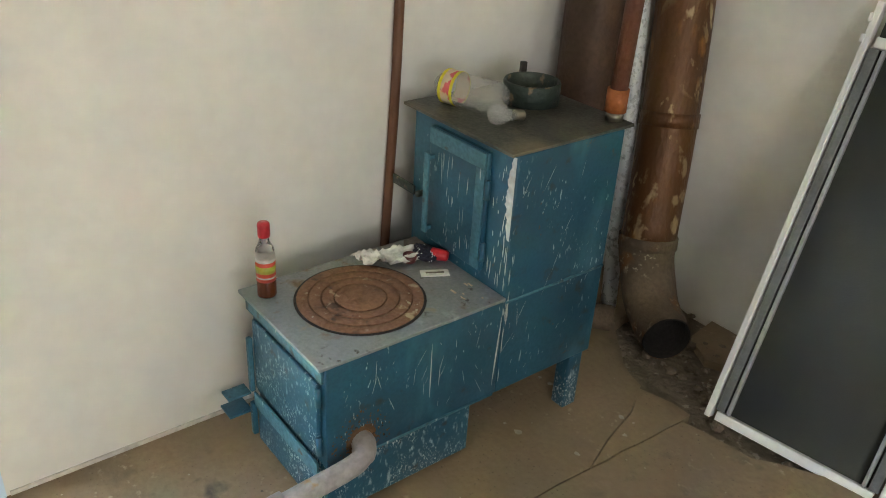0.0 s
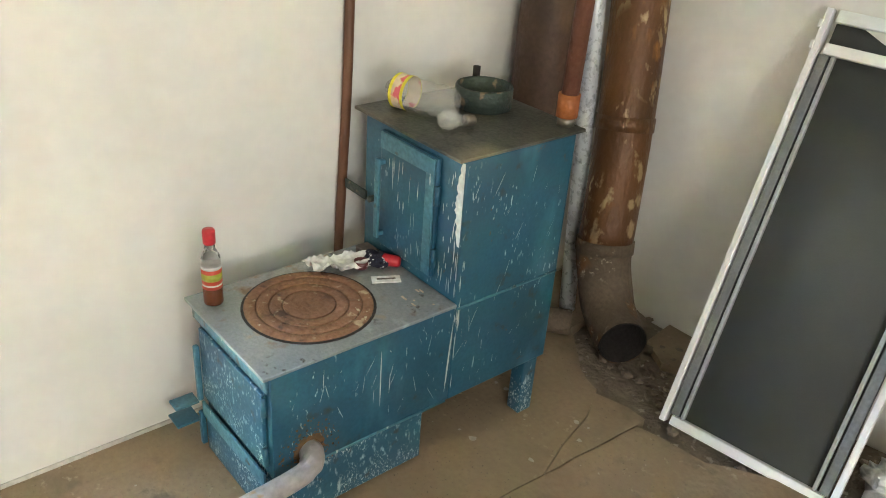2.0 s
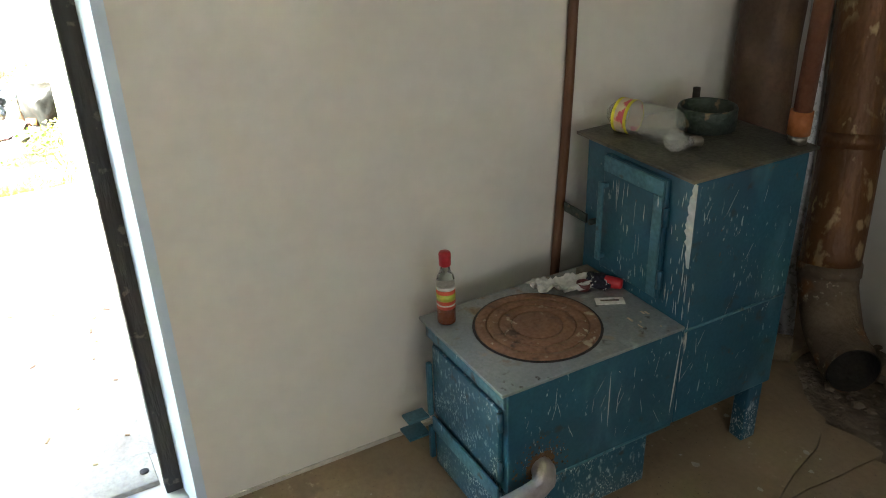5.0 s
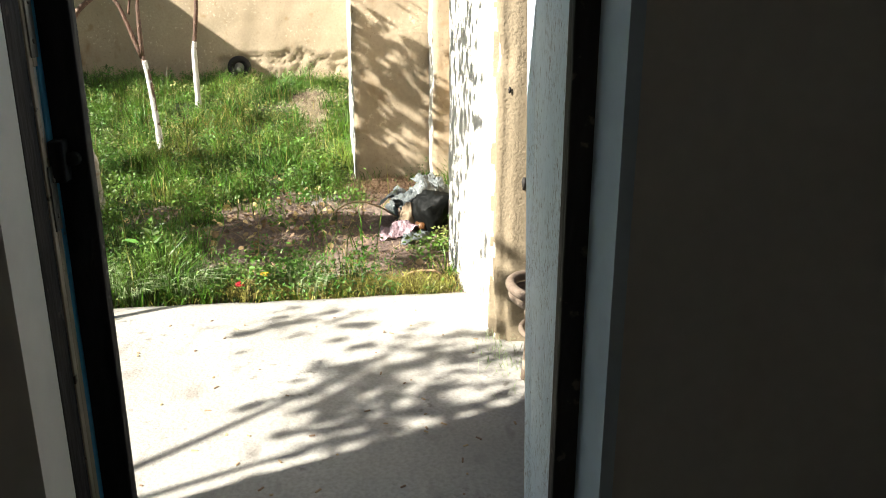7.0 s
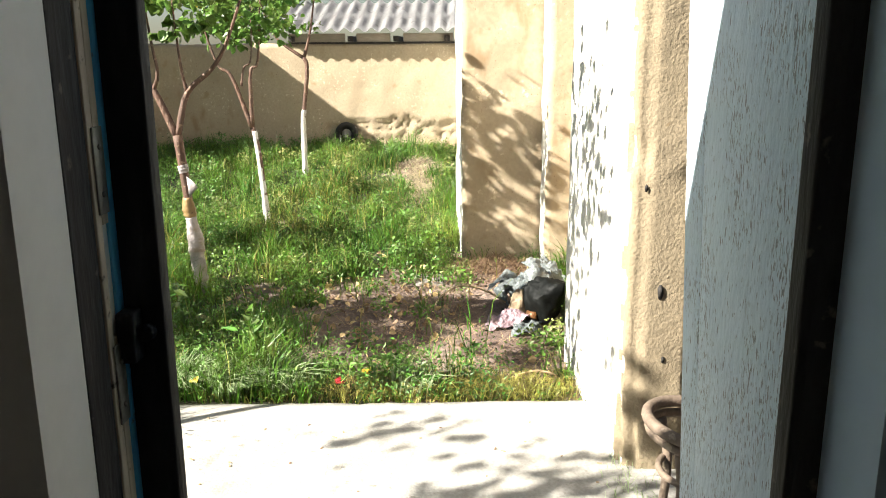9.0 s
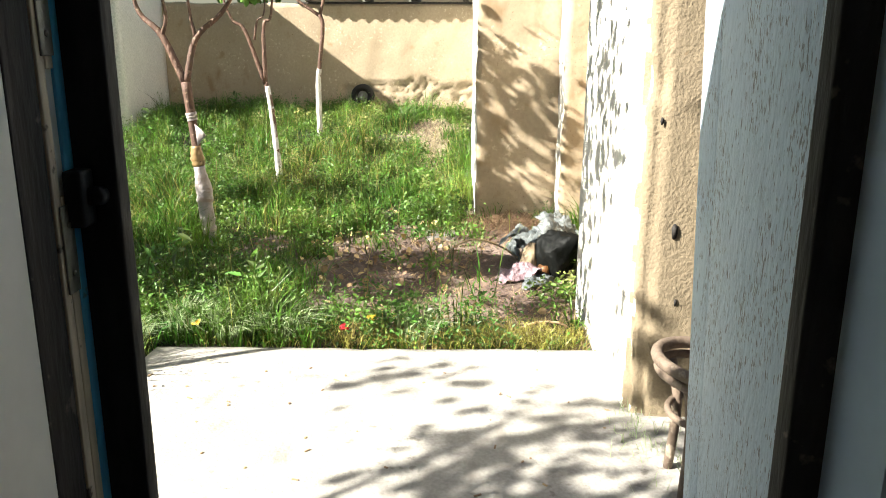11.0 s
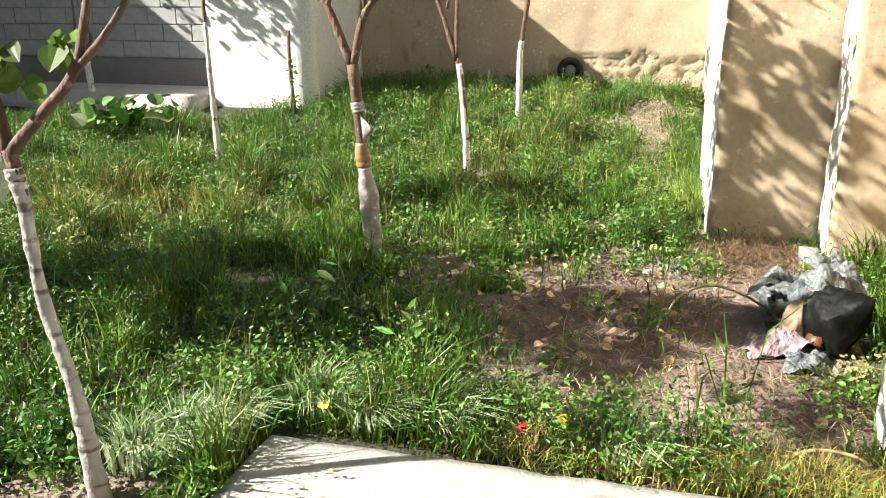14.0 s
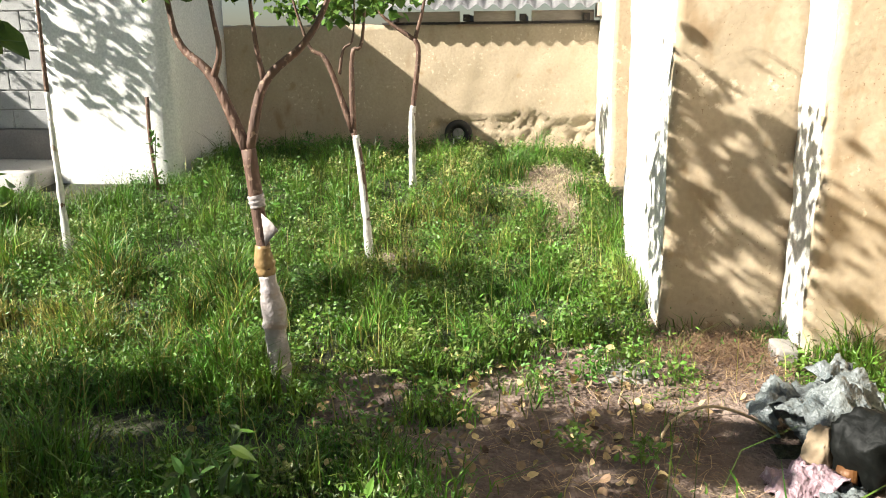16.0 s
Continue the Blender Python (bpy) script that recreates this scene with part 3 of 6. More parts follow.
part("latch_knob", tube([(-1.880, -0.60, 1.115), (-1.860, -0.60, 1.118)], 0.012, 12), M_BLACKPAINT, door)
bm = box(-1.748, WX + 0.003, 0.258, DY1 + 0.012, 0.0, DH)
for v in bm.verts:  # the plaster splays towards the room
    if v.co.x > -1.7 and v.co.y < 0.27:
        v.co.y += 0.015
part("white_reveal", bm, M_REVEAL_SKYLIT, door, "white reveal with blue sky light painted in", smooth=False)
part("white_reveal", box(-1.756, WX + 0.003, DY0 - 0.012, DY0 + 0.002, 0.0, DH), M_PLASTER, door, "white plastered reveal", smooth=False)
part("threshold", box(-1.93, -1.80, DY0 + 0.01, 0.211, -0.05, 0.005, 0.004), M_PATIO, door, "worn pale cement sill")
part("threshold", box(-1.797, WX - 0.002, DY0 + 0.014, DY1 - 0.014, -0.05, -0.018, 0.004), M_FRAME, door, "dark recessed sill")
part("sill_hole", tube([(-1.853, 0.185, 0.003), (-1.853, 0.185, 0.0068)], 0.012, 14), M_DARK, door)

# open outer leaf: planks in a frame, hinged on the post
leaf_ang = math.atan2(0.335 - 0.242, -2.70 + 1.80)
LM = Matrix.Translation((-1.80, 0.242, 0)) @ Matrix.Rotation(leaf_ang, 4, 'Z')
leaf = thing("door_2", (-1.80, 0.232, 0.02), "old wooden door leaf with flaking pale blue-white paint, wide open", "door", kind="structure")
def leaf_box(name, u0, u1, v0, v1, z0, z1, m=M_DOORPAINT, label="", bevel=0.004):
    bm = box(u0, u1, v0, v1, z0, z1, bevel)
    for v in bm.verts:  # the old leaf hangs askew
        v.co.x += 0.27 * (v.co.z - 1.0) * max(0.0, v.co.x) / 0.9
    bmesh.ops.transform(bm, matrix=LM, verts=bm.verts)
    return part(name, bm, m, leaf, label)
for u0, u1 in ((0.012, 0.655), (0.657, 0.86)):
    leaf_box("plank", u0, u1, -0.04, 0.0, 0.0, 1.98)
leaf_box("edge_strip", -0.014, 0.008, -0.03, 0.006, 0.0, 1.98, M_BAREWOOD, "bare wooden hinge edge", 0.002)
leaf_box("back_rail", 0.03, 0.80, -0.065, -0.041, 0.25, 0.37)
leaf_box("back_rail", 0.03, 0.80, -0.065, -0.041, 1.55, 1.67)
for z in (0.35, 1.65):
    leaf_box("hinge", -0.02, 0.05, -0.012, 0.011, z, z + 0.11, M_STEEL, "rusty strap hinge", 0.002)

# ---- the stove ----
stove = thing("stove", (-1.33, 1.24, 0), "blue painted sheet-steel stove, scratched and spattered with white", "stove")
FX, BX = -1.155, -1.478
body = part("firebox", box(BX, FX, 0.84, 1.309, 0.17, 0.434, 0.003), M_STOVE, stove)
part("seam", box(FX - 0.001, FX + 0.0025, 0.86, 1.30, 0.168, 0.174), M_STOVE_FLANGE, body)
tall = part("tall_body", box(-1.522, FX - 0.001, 1.31, 1.642, 0.168, 0.788, 0.004), M_STOVE, stove)
part("seam", box(FX - 0.002, FX + 0.002, 1.315, 1.64, 0.424, 0.43), M_STOVE_FLANGE, tall)
part("ash_box", box(BX + 0.006, FX - 0.004, 0.842, 1.235, 0.028, 0.169, 0.003), M_STOVE_SPECK, stove, "lower ash box thick with white speckles")
for x, y in ((-1.20, 1.595), (-1.505, 1.595)):
    part("leg", box(x, x + 0.044, y - 0.024, y + 0.024, 0.0, 0.169, 0.004), M_STOVE_SPECK, stove)
for x in (BX + 0.02, FX - 0.05):
    part("leg", box(x, x + 0.03, 0.87, 0.90, 0.0, 0.03, 0.002), M_STOVE_SPECK, stove)
plate = part("hot_plate", box(-1.508, -1.150, 0.822, 1.309, 0.4345, 0.443, 0.002), M_PLATE, stove, "grey steel cooking plate")
DC = (-1.328, 1.032, 0.4432)
R = 0.144
part("plate_recess", lathe([(R + 0.004, 0), (R + 0.004, 0.0012), (0, 0.0012)], DC, 48), M_DARK, plate)
for r0, r1, h in ((0.0, 0.40, 0.0050), (0.412, 0.60, 0.0044), (0.612, 0.80, 0.0050), (0.812, 0.985, 0.0046)):
    prof = [(max(r0 * R, 0.0001), 0.0013), (max(r0 * R, 0.0001), h - 0.001), (r0 * R + 0.0015, h), (r1 * R - 0.0015, h), (r1 * R, h - 0.001), (r1 * R, 0.0013)]
    part("ring", lathe(prof, DC, 56), M_RUST, plate, "rusty cast-iron stove ring")
part("flange", box(-1.50, -1.165, 0.8345, 0.8395, 0.392, 0.432, 0.001), M_STOVE_FLANGE, body)
# end doors
def hinge(x, y, z, parent, h=0.045):
    part("hinge", tube([(x, y, z), (x, y, z + h)], 0.007, 10), M_STOVE, parent)
d1 = part("fire_door", box(-1.462, -1.175, 0.829, 0.8385, 0.196, 0.386, 0.003), M_STOVE_SPECK, body, "hinged fire door flecked with white")
hinge(-1.172, 0.831, 0.335, d1), hinge(-1.172, 0.831, 0.205, d1)
part("handle", box(-1.476, -1.462, 0.817, 0.829, 0.185, 0.335, 0.003), M_STOVE_FLANGE, d1)
part("latch_tab", box(-1.515, -1.475, 0.765, 0.822, 0.170, 0.176, 0.001), M_STOVE_FLANGE, d1)
d2 = part("ash_door", box(-1.462, -1.178, 0.830, 0.8405, 0.040, 0.160, 0.003), M_STOVE_SPECK, stove, "hinged ash door")
part("ash_door_flange", box(-1.465, -1.172, 0.824, 0.8295, 0.142, 0.182, 0.001), M_STOVE_FLANGE, d2)
part("handle", box(-1.476, -1.462, 0.817, 0.830, 0.055, 0.150, 0.003), M_STOVE, d2)
part("latch_tab", box(-1.53, -1.475, 0.765, 0.822, 0.118, 0.124, 0.001), M_STOVE, d2)
# tall door
d3 = part("oven_door", box(-1.442, -1.236, 1.297, 1.3085, 0.475, 0.768, 0.003), M_STOVE, tall, "tall oven door")
bm = box(-1.438, -1.240, 1.292, 1.2965, 0.728, 0.766, 0.001)
part("door_edge", bm, M_STOVE_FLANGE, d3)
part("door_edge", box(-1.268, -1.240, 1.292, 1.2965, 0.48, 0.727, 0.001), M_STOVE_FLANGE, d3)
hinge(-1.232, 1.298, 0.66, d3), hinge(-1.232, 1.298, 0.505, d3)
part("handle", box(-1.437, -1.421, 1.276, 1.283, 0.50, 0.705, 0.002), M_STOVE_FLANGE, d3)
for z in (0.505, 0.69):
    part("handle_foot", box(-1.436, -1.422, 1.2835, 1.2968, z, z + 0.01, 0.001), M_STOVE_FLANGE, d3)
part("latch_bar", box(-1.59, -1.50, 1.296, 1.302, 0.566, 0.590, 0.001), M_GREENIRON, tall, "dark steel latch bar")
part("latch_knob", tube([(-1.478, 1.308, 0.578), (-1.478, 1.29, 0.578)], 0.008, 10), M_GREENIRON, tall)
# chipped strip of white on the edge, ragged
bm = bmesh.new()
rnd = random.Random(3)
prev = None
for k in range(25):
    z = 0.585 + k * 0.0082
    w = (0.004 + 0.022 * math.sin(math.pi * (k + 1) / 27) ** 0.7 * rnd.uniform(0.55, 1.0))
    a, b = bm.verts.new((FX - 0.004 - w, 1.3083, z)), bm.verts.new((FX - 0.004, 1.3083, z))
    if prev:
        bm.faces.new((prev[0], prev[1], b, a))
    prev = (a, b)
part("bare_paint", bm, M_WHITEPAINT, tall, "chipped white undercoat")
# loose scratches of white on the faces
rnd = random.Random(11)
bm = bmesh.new()
def scratch(px, py, pz, along, length, width, tilt):
    """A thin raised stroke on the face that looks along x or y."""
    pts = []
    for s, w in ((-0.5, 0.15), (-0.2, 1), (0.2, 0.8), (0.5, 0.1)):
        for sd in (-1, 1):
            u, v = s * length * tilt + sd * w * width / 2, s * length
            pts.append(bm.verts.new((px, py + u, pz + v) if along == "x" else (px + u, py, pz + v)))
    for k in range(3):
        bm.faces.new((pts[2 * k], pts[2 * k + 1], pts[2 * k + 3], pts[2 * k + 2]))
for k in range(44):
    scratch(FX + 0.0012, rnd.uniform(1.33, 1.62), rnd.uniform(0.2, 0.72), "x", 0.006 + 0.05 * rnd.random() ** 2.5, rnd.uniform(0.0005, 0.0016), rnd.uniform(-0.2, 0.8))
for k in range(40):
    scratch(FX + 0.0012, rnd.uniform(0.87, 1.29), rnd.uniform(0.2, 0.40), "x", 0.006 + 0.05 * rnd.random() ** 2.5, rnd.uniform(0.0005, 0.0016), rnd.uniform(-0.7, 0.7))
for k in range(3):
    scratch(FX + 0.0012, (1.105, 1.13, 1.30)[k], (0.32, 0.30, 0.30)[k], "x", (0.15, 0.06, 0.2)[k], (0.0035, 0.002, 0.005)[k], 0.03 * k)
for k in range(24):
    scratch(-1.41 + 0.13 * rnd.random() ** 1.3, 1.2962, rnd.uniform(0.50, 0.71), "y", 0.01 + 0.07 * rnd.random() ** 2, rnd.uniform(0.0008, 0.0026), rnd.uniform(-0.1, 0.1))
for k in range(22):
    scratch(rnd.uniform(-1.225, -1.17), 1.3082, rnd.uniform(0.46, 0.75), "y", rnd.uniform(0.008, 0.04), rnd.uniform(0.001, 0.0032), rnd.uniform(-0.1, 0.1))
for k in range(16):
    scratch(FX + 0.0012, 1.314 + 0.012 * rnd.random() ** 2, rnd.uniform(0.19, 0.58), "x", rnd.uniform(0.015, 0.06), rnd.uniform(0.0012, 0.0035), rnd.uniform(-0.04, 0.04))
for k in range(7):
    scratch(FX - 0.006 - 0.02 * rnd.random() ** 2, 1.3082, rnd.uniform(0.46, 0.58), "y", rnd.uniform(0.015, 0.05), rnd.uniform(0.0015, 0.0035), rnd.uniform(-0.05, 0.05))
tagged(part("paint_spatter", bm, M_WHITEPAINT, stove, "white paint drips and scratches"), kind="stuff")
top = part("top_plate", box(-1.542, -1.152, 1.288, 1.668, 0.789, 0.797, 0.002), M_TOPPLATE, stove, "sooty steel top plate")
part("flue_collar", lathe([(0.066, 0), (0.070, 0.002), (0.070, 0.05), (0.068, 0.054), (0.064, 0.054), (0.062, 0.05), (0.062, 0.004), (0.0, 0.003)], (-1.392, 1.560, 0.797), 40), M_GREENIRON, top, "dark green iron flue collar")
part("damper_stub", tube([(-1.50, 1.63, 0.797), (-1.50, 1.63, 0.858)], 0.0095, 10), M_DARK, top)
bm = bmesh.new()
cv = bm.verts.new((FX + 0.0022, 0.925, 0.214))
rv = []
for k in range(44):
    ang = 2 * math.pi * k / 44
    rad = 0.036 + 0.010 * noise.noise(Vector((math.cos(ang) * 1.6, math.sin(ang) * 1.6, 1))) + 0.006 * noise.noise(Vector((k * 0.9, 0, 3)))
    rv.append(bm.verts.new((FX + 0.0012, 0.925 + rad * math.cos(ang), 0.214 + rad * math.sin(ang))))
for k in range(44):
    bm.faces.new((cv, rv[k], rv[(k + 1) % 44]))
rnd = random.Random(29)
for k in range(230):
    ang, rad = rnd.uniform(0, 6.283), 0.034 + 0.045 * rnd.random() ** 2.2
    cy_, cz_, sz = 0.925 + rad * math.cos(ang), 0.216 + rad * math.sin(ang), rnd.uniform(0.0008, 0.0034)
    bm.faces.new([bm.verts.new((FX + 0.001, cy_ + sz * math.cos(q * 1.2566), cz_ + sz * math.sin(q * 1.2566) * rnd.uniform(0.7, 1.5))) for q in range(5)])
part("outlet_rust", bm, mat("rust_stain", (0.20, 0.095, 0.03), (0.09, 0.05, 0.025), 40, 0.8, 0.5, 90, c3=(0.03, 0.025, 0.02), c3_scale=45, c3_at=0.6), body, "rust stain round the water outlet")
wp = part("water_pipe", tube(smooth_path([(FX, 0.925, 0.212), (-1.135, 0.920, 0.212), (-1.115, 0.900, 0.205), (-1.108, 0.86, 0.198), (-1.105, 0.74, 0.190), (-1.10, 0.55, 0.178)], 5), [0.026] * 10 + [0.023] * 16, 14), M_GREYPIPE, stove, "greyish painted water pipe, rusty at the elbow")
part("pipe_coupling", tube([(-1.104, 0.712, 0.189), (-1.102, 0.63, 0.184)], 0.029, 14), M_GREYPIPE, wp)
# iron pipe on the top corner
sp = thing("iron_pipe", (-1.197, 1.645, 0.797), "thin rusty iron pipe standing on the stove's corner", "pipe")
part("pipe", tube([(-1.197, 1.645, 0.815), (-1.19, 1.652, 1.3), (-1.18, 1.66, 2.0)], 0.0205, 16), mat("peeling_red_pipe", (0.20, 0.075, 0.04), (0.11, 0.045, 0.03), 9, 0.6, 0.3, 80, c3=(0.52, 0.45, 0.38), c3_scale=20, c3_at=0.64), sp)
part("collar", tube([(-1.197, 1.645, 0.818), (-1.197, 1.645, 0.872)], 0.0255, 18), mat("orange_primer", (0.42, 0.13, 0.03), (0.32, 0.10, 0.03), 14, 0.6, 0.2, 80), sp, "orange coupling")
part("foot_ring", tube([(-1.197, 1.645, 0.797), (-1.197, 1.645, 0.818)], 0.021, 18), M_STEEL, sp)

# ---- things beside the stove ----
fl = thing("flue_pipe", (-1.25, 2.03, 0), "wide rusty flue pipe with an open elbow on the floor", "pipe")
path = smooth_path([(-1.130, 1.958, 0.093), (-1.185, 1.992, 0.098), (-1.262, 2.033, 0.13), (-1.322, 2.064, 0.22), (-1.345, 2.078, 0.29)], 5)
er = list(np.linspace(0.074, 0.086, len(path)))
part("elbow", tube(path, er, 28, caps=False, wobble=0.04), M_ELBOW, fl, "dusty grey-brown elbow")
part("elbow_inside", tube(path, [q - 0.004 for q in er], 28, caps=False), M_DARK, fl)
pts = [(-1.343, 2.077, 0.28), (-1.395, 2.14, 0.63), (-1.462, 2.20, 1.0), (-1.53, 2.215, 1.6), (-1.545, 2.22, 2.2)]
up = part("upright", tube(smooth_path(pts, 6), 0.083, 28), M_PIPE_RUST, fl, "rust-brown upright length")
part("joint", tube([(-1.394, 2.139, 0.63), (-1.401, 2.146, 0.67)], 0.0865, 28), M_PIPE_RUST, up)
part("joint", tube([(-1.342, 2.077, 0.27), (-1.348, 2.082, 0.305)], 0.089, 28), M_ELBOW, up)
gp = single("galvanised_pipe", tube([(-1.45, 2.08, 0.0), (-1.518, 2.08, 0.971), (-1.59, 2.085, 2.1)], 0.026, 18), M_GALV, "shiny galvanised steel pipe leaning in the corner", "pipe", loc=(-1.45, 2.08, 0))
bp = single("brown_pipe", tube([(-1.43, 1.80, 0.0), (-1.55, 1.925, 0.92), (-1.557, 1.99, 2.1)], 0.082, 26), M_PIPE_BROWN, "dark brown metal flue pipe leaning on the wall", "pipe", loc=(-1.43, 1.80, 0))
st = thing("wooden_stick", (-1.625, 1.28, 0), "slim varnished brown wooden pole leaning on the plaster wall", "pole")
part("shaft", tube(smooth_path([(-1.60, 1.265, 0.0), (-1.625, 1.299, 0.36), (-1.63, 1.325, 0.8), (-1.629, 1.332, 1.12)], 5), 0.0125, 12, wobble=0.05), M_STICK, st)
part("nail", tube([(-1.629, 1.332, 1.115), (-1.629, 1.348, 1.124)], 0.0025, 6), M_DARK, st)

single("pipe_stub", tube([(-1.50, 1.84, 0.045), (-1.34, 1.97, 0.045)], 0.04, 18), M_ELBOW, "short dusty pipe piece lying behind the stove", "pipe", loc=(-1.42, 1.9, 0.005))
single("plastic_sheet", crumple((-0.36, 2.12, 0.03), (0.09, 0.08, 0.09), 14, 4, 0.5), M_PAPER, "crumpled white plastic among the rubble", "plastic sheet", loc=(-0.36, 2.12, 0))
single("pipe_stub", tube([(-0.26, 2.12, 0.0), (-0.28, 2.2, 0.22)], 0.022, 14), M_PIPE_RUST, "short rusty pipe stub by the broken floor", "pipe", loc=(-0.26, 2.12, 0))

# window sash with fly mesh leaning on the north wall
sash = thing("window_screen", (-0.70, 1.93, 0), "white framed window sash with dark fly mesh leaning on the wall", "window screen")
bl, br, tl = Vector((-0.919, 1.878, 0.0)), Vector((-0.455, 1.955, 0.0)), Vector((-0.969, 2.285, 1.06))
U = (br - bl).normalized()
V = (tl - bl)
LEN = V.length
V.normalize()
U = (U - V * U.dot(V)).normalized()
Nn = U.cross(V)
SM = Matrix(((U.x, V.x, Nn.x, bl.x), (U.y, V.y, Nn.y, bl.y), (U.z, V.z, Nn.z, bl.z), (0, 0, 0, 1)))
W = (br - bl).length
def sash_part(name, u0, u1, v0, v1, n0, n1, m, label="", bev=0.002):
    bm = box(u0, u1, v0, v1, n0, n1, bev)
    bmesh.ops.transform(bm, matrix=SM, verts=bm.verts)
    return part(name, bm, m, sash, label)
for u in (0, W - 0.017):
    sash_part("stile", u, u + 0.017, 0.0, LEN, -0.034, 0.0, M_ALU)
sash_part("rail", 0.03, W - 0.03, 0.0, 0.026, -0.034, -0.001, M_ALU)
sash_part("rail", 0.03, W - 0.03, 1.028, 1.055, -0.034, -0.001, M_ALU)
sash_part("rail", 0.03, W - 0.03, LEN - 0.03, LEN, -0.034, -0.001, M_ALU)
for u in (0.022, W - 0.046):
    sash_part("seal", u, u + 0.024, 0.027, 1.027, -0.03, -0.008, M_SEAL, "dark grey seal", 0.001)
for u in (0.052, W - 0.062):
    sash_part("bead", u, u + 0.010, 0.027, 1.027, -0.028, -0.006, mat("grey_bead", (0.42, 0.43, 0.43), (0.36, 0.37, 0.37), 10, 0.4, 0.1, 80), "thin grey glazing bead", 0.001)
mesh1 = sash_part("fly_mesh", 0.03, W - 0.03, 0.026, 1.028, -0.026, -0.022, M_MESH, "dark grey fly mesh", 0.0)
sash_part("fly_mesh", 0.03, W - 0.03, 1.055, LEN - 0.03, -0.026, -0.022, M_MESH, "dark grey fly mesh", 0.0)
for v in (1.034, LEN - 0.05):
    sash_part("clip", -0.006, 0.004, v, v + 0.02, -0.02, 0.004, M_ALU)

# ---- small things on the stove ----
sb = thing("sauce_bottle", (-1.456, 0.868, 0.443), "glass sauce bottle with red cap, half full", "bottle")
c = (-1.456, 0.868, 0.4432)
part("sauce", lathe([(0.0190, 0.0015), (0.0195, 0.004), (0.0195, 0.088), (0.0, 0.088)], c, 24), M_SAUCE, sb, "red-brown sauce")
part("glass", lathe([(0.020, 0), (0.0215, 0.003), (0.0215, 0.108), (0.019, 0.119), (0.0115, 0.134), (0.0105, 0.148), (0.0105, 0.15)], c, 28), M_GLASS, sb, "clear glass")
lb = part("label", lathe([(0.02185, 0.040), (0.02185, 0.094)], c, 28), M_LABEL, sb, "red paper label")
part("label_band", lathe([(0.02195, 0.088), (0.02195, 0.096)], c, 28), M_LABELWHITE, lb)
bm = lathe([(0.022, 0.061), (0.022, 0.078)], c, 28)
part("label_band", bm, M_LABELGREEN, lb)
part("label_band", lathe([(0.022, 0.048), (0.022, 0.052)], c, 28), M_LABELWHITE, lb)
part("cap", lathe([(0.0125, 0.145), (0.0135, 0.147), (0.0138, 0.174), (0.012, 0.178), (0, 0.179)], c, 24), M_RED, sb, "red screw cap")

pb = thing("plastic_bottle", (-1.40, 1.40, 0.797), "empty clear plastic bottle with yellow label lying down", "bottle")
B0, B1 = Vector((-1.50, 1.375, 0.836)), Vector((-1.345, 1.425, 0.834))
bd = (B1 - B0).normalized()
def along(s):
    return B0 + bd * s
rb = [(0.0, 0.030), (0.008, 0.036), (0.05, 0.0375), (0.058, 0.0355), (0.09, 0.037), (0.105, 0.033), (0.12, 0.037), (0.150, 0.0365), (0.163, 0.030)]
part("bottle_body", tube([along(s) for s, r in rb], [r * 1.08 for s, r in rb], 24), M_CLEARFILM, pb)
part("shoulder", tube([along(-0.022), along(-0.018), along(-0.008), along(-0.0005)], [0.012, 0.018, 0.027, 0.0315], 18), M_CLEARFILM, pb)
lab = part("label", tube([along(0.010), along(0.046)], 0.0412, 24, caps=False), M_LABELPINK, pb, "pale label with pink and red lettering shapes")
for s0 in (0.008, 0.040):
    part("label_band", tube([along(s0), along(s0 + 0.008)], 0.0416, 24, caps=False), M_YELLOW, lab, "bright yellow band")
lbu = thing("light_bulb", (-1.295, 1.40, 0.797), "clear glass light bulb lying on the stove top", "light bulb")
L0, L1 = Vector((-1.305, 1.375, 0.8215)), Vector((-1.285, 1.455, 0.812))
ld = (L1 - L0).normalized()
prof = [(-0.024, 0.004), (-0.02, 0.013), (-0.008, 0.0225), (0.004, 0.0245), (0.018, 0.020), (0.032, 0.013), (0.045, 0.0115)]
part("globe", tube([L0 + ld * s for s, r in prof], [r for s, r in prof], 20), M_CLEARFILM, lbu)
part("base", tube([L0 + ld * s for s in (0.043, 0.05, 0.066, 0.07)], [0.0125, 0.013, 0.0125, 0.008], 16), M_STEEL, lbu, "metal screw base")

nap = bmesh.new()
bmesh.ops.create_grid(nap, x_segments=22, y_segments=12, size=0.5)
for v in nap.verts:
    x, y = v.co.x, v.co.y
    v.co = Vector((-1.432 + 0.075 * y + 0.02 * x, 1.178 + 0.155 * x, 0.449 + max(0, 0.03 * noise.noise(Vector((x * 5, y * 5, 1))) + 0.012 * noise.noise(Vector((x * 13, y * 13, 4)))) + (0.016 if x < -0.1 else 0.004)))
single("paper_napkin", nap, M_PAPER, "crumpled white paper napkin beside the hot plate", "napkin", loc=(-1.432, 1.178, 0.443))
mb = thing("matchbox", (-1.45, 1.275, 0.443), "small dark matchbox against the tall body", "matchbox")
part("sleeve", box(-1.478, -1.428, 1.255, 1.290, 0.4435, 0.462, 0.001), M_MATCHBOX, mb)
part("tray_edge", box(-1.428, -1.4265, 1.257, 1.288, 0.4455, 0.460), M_LABELWHITE, mb)
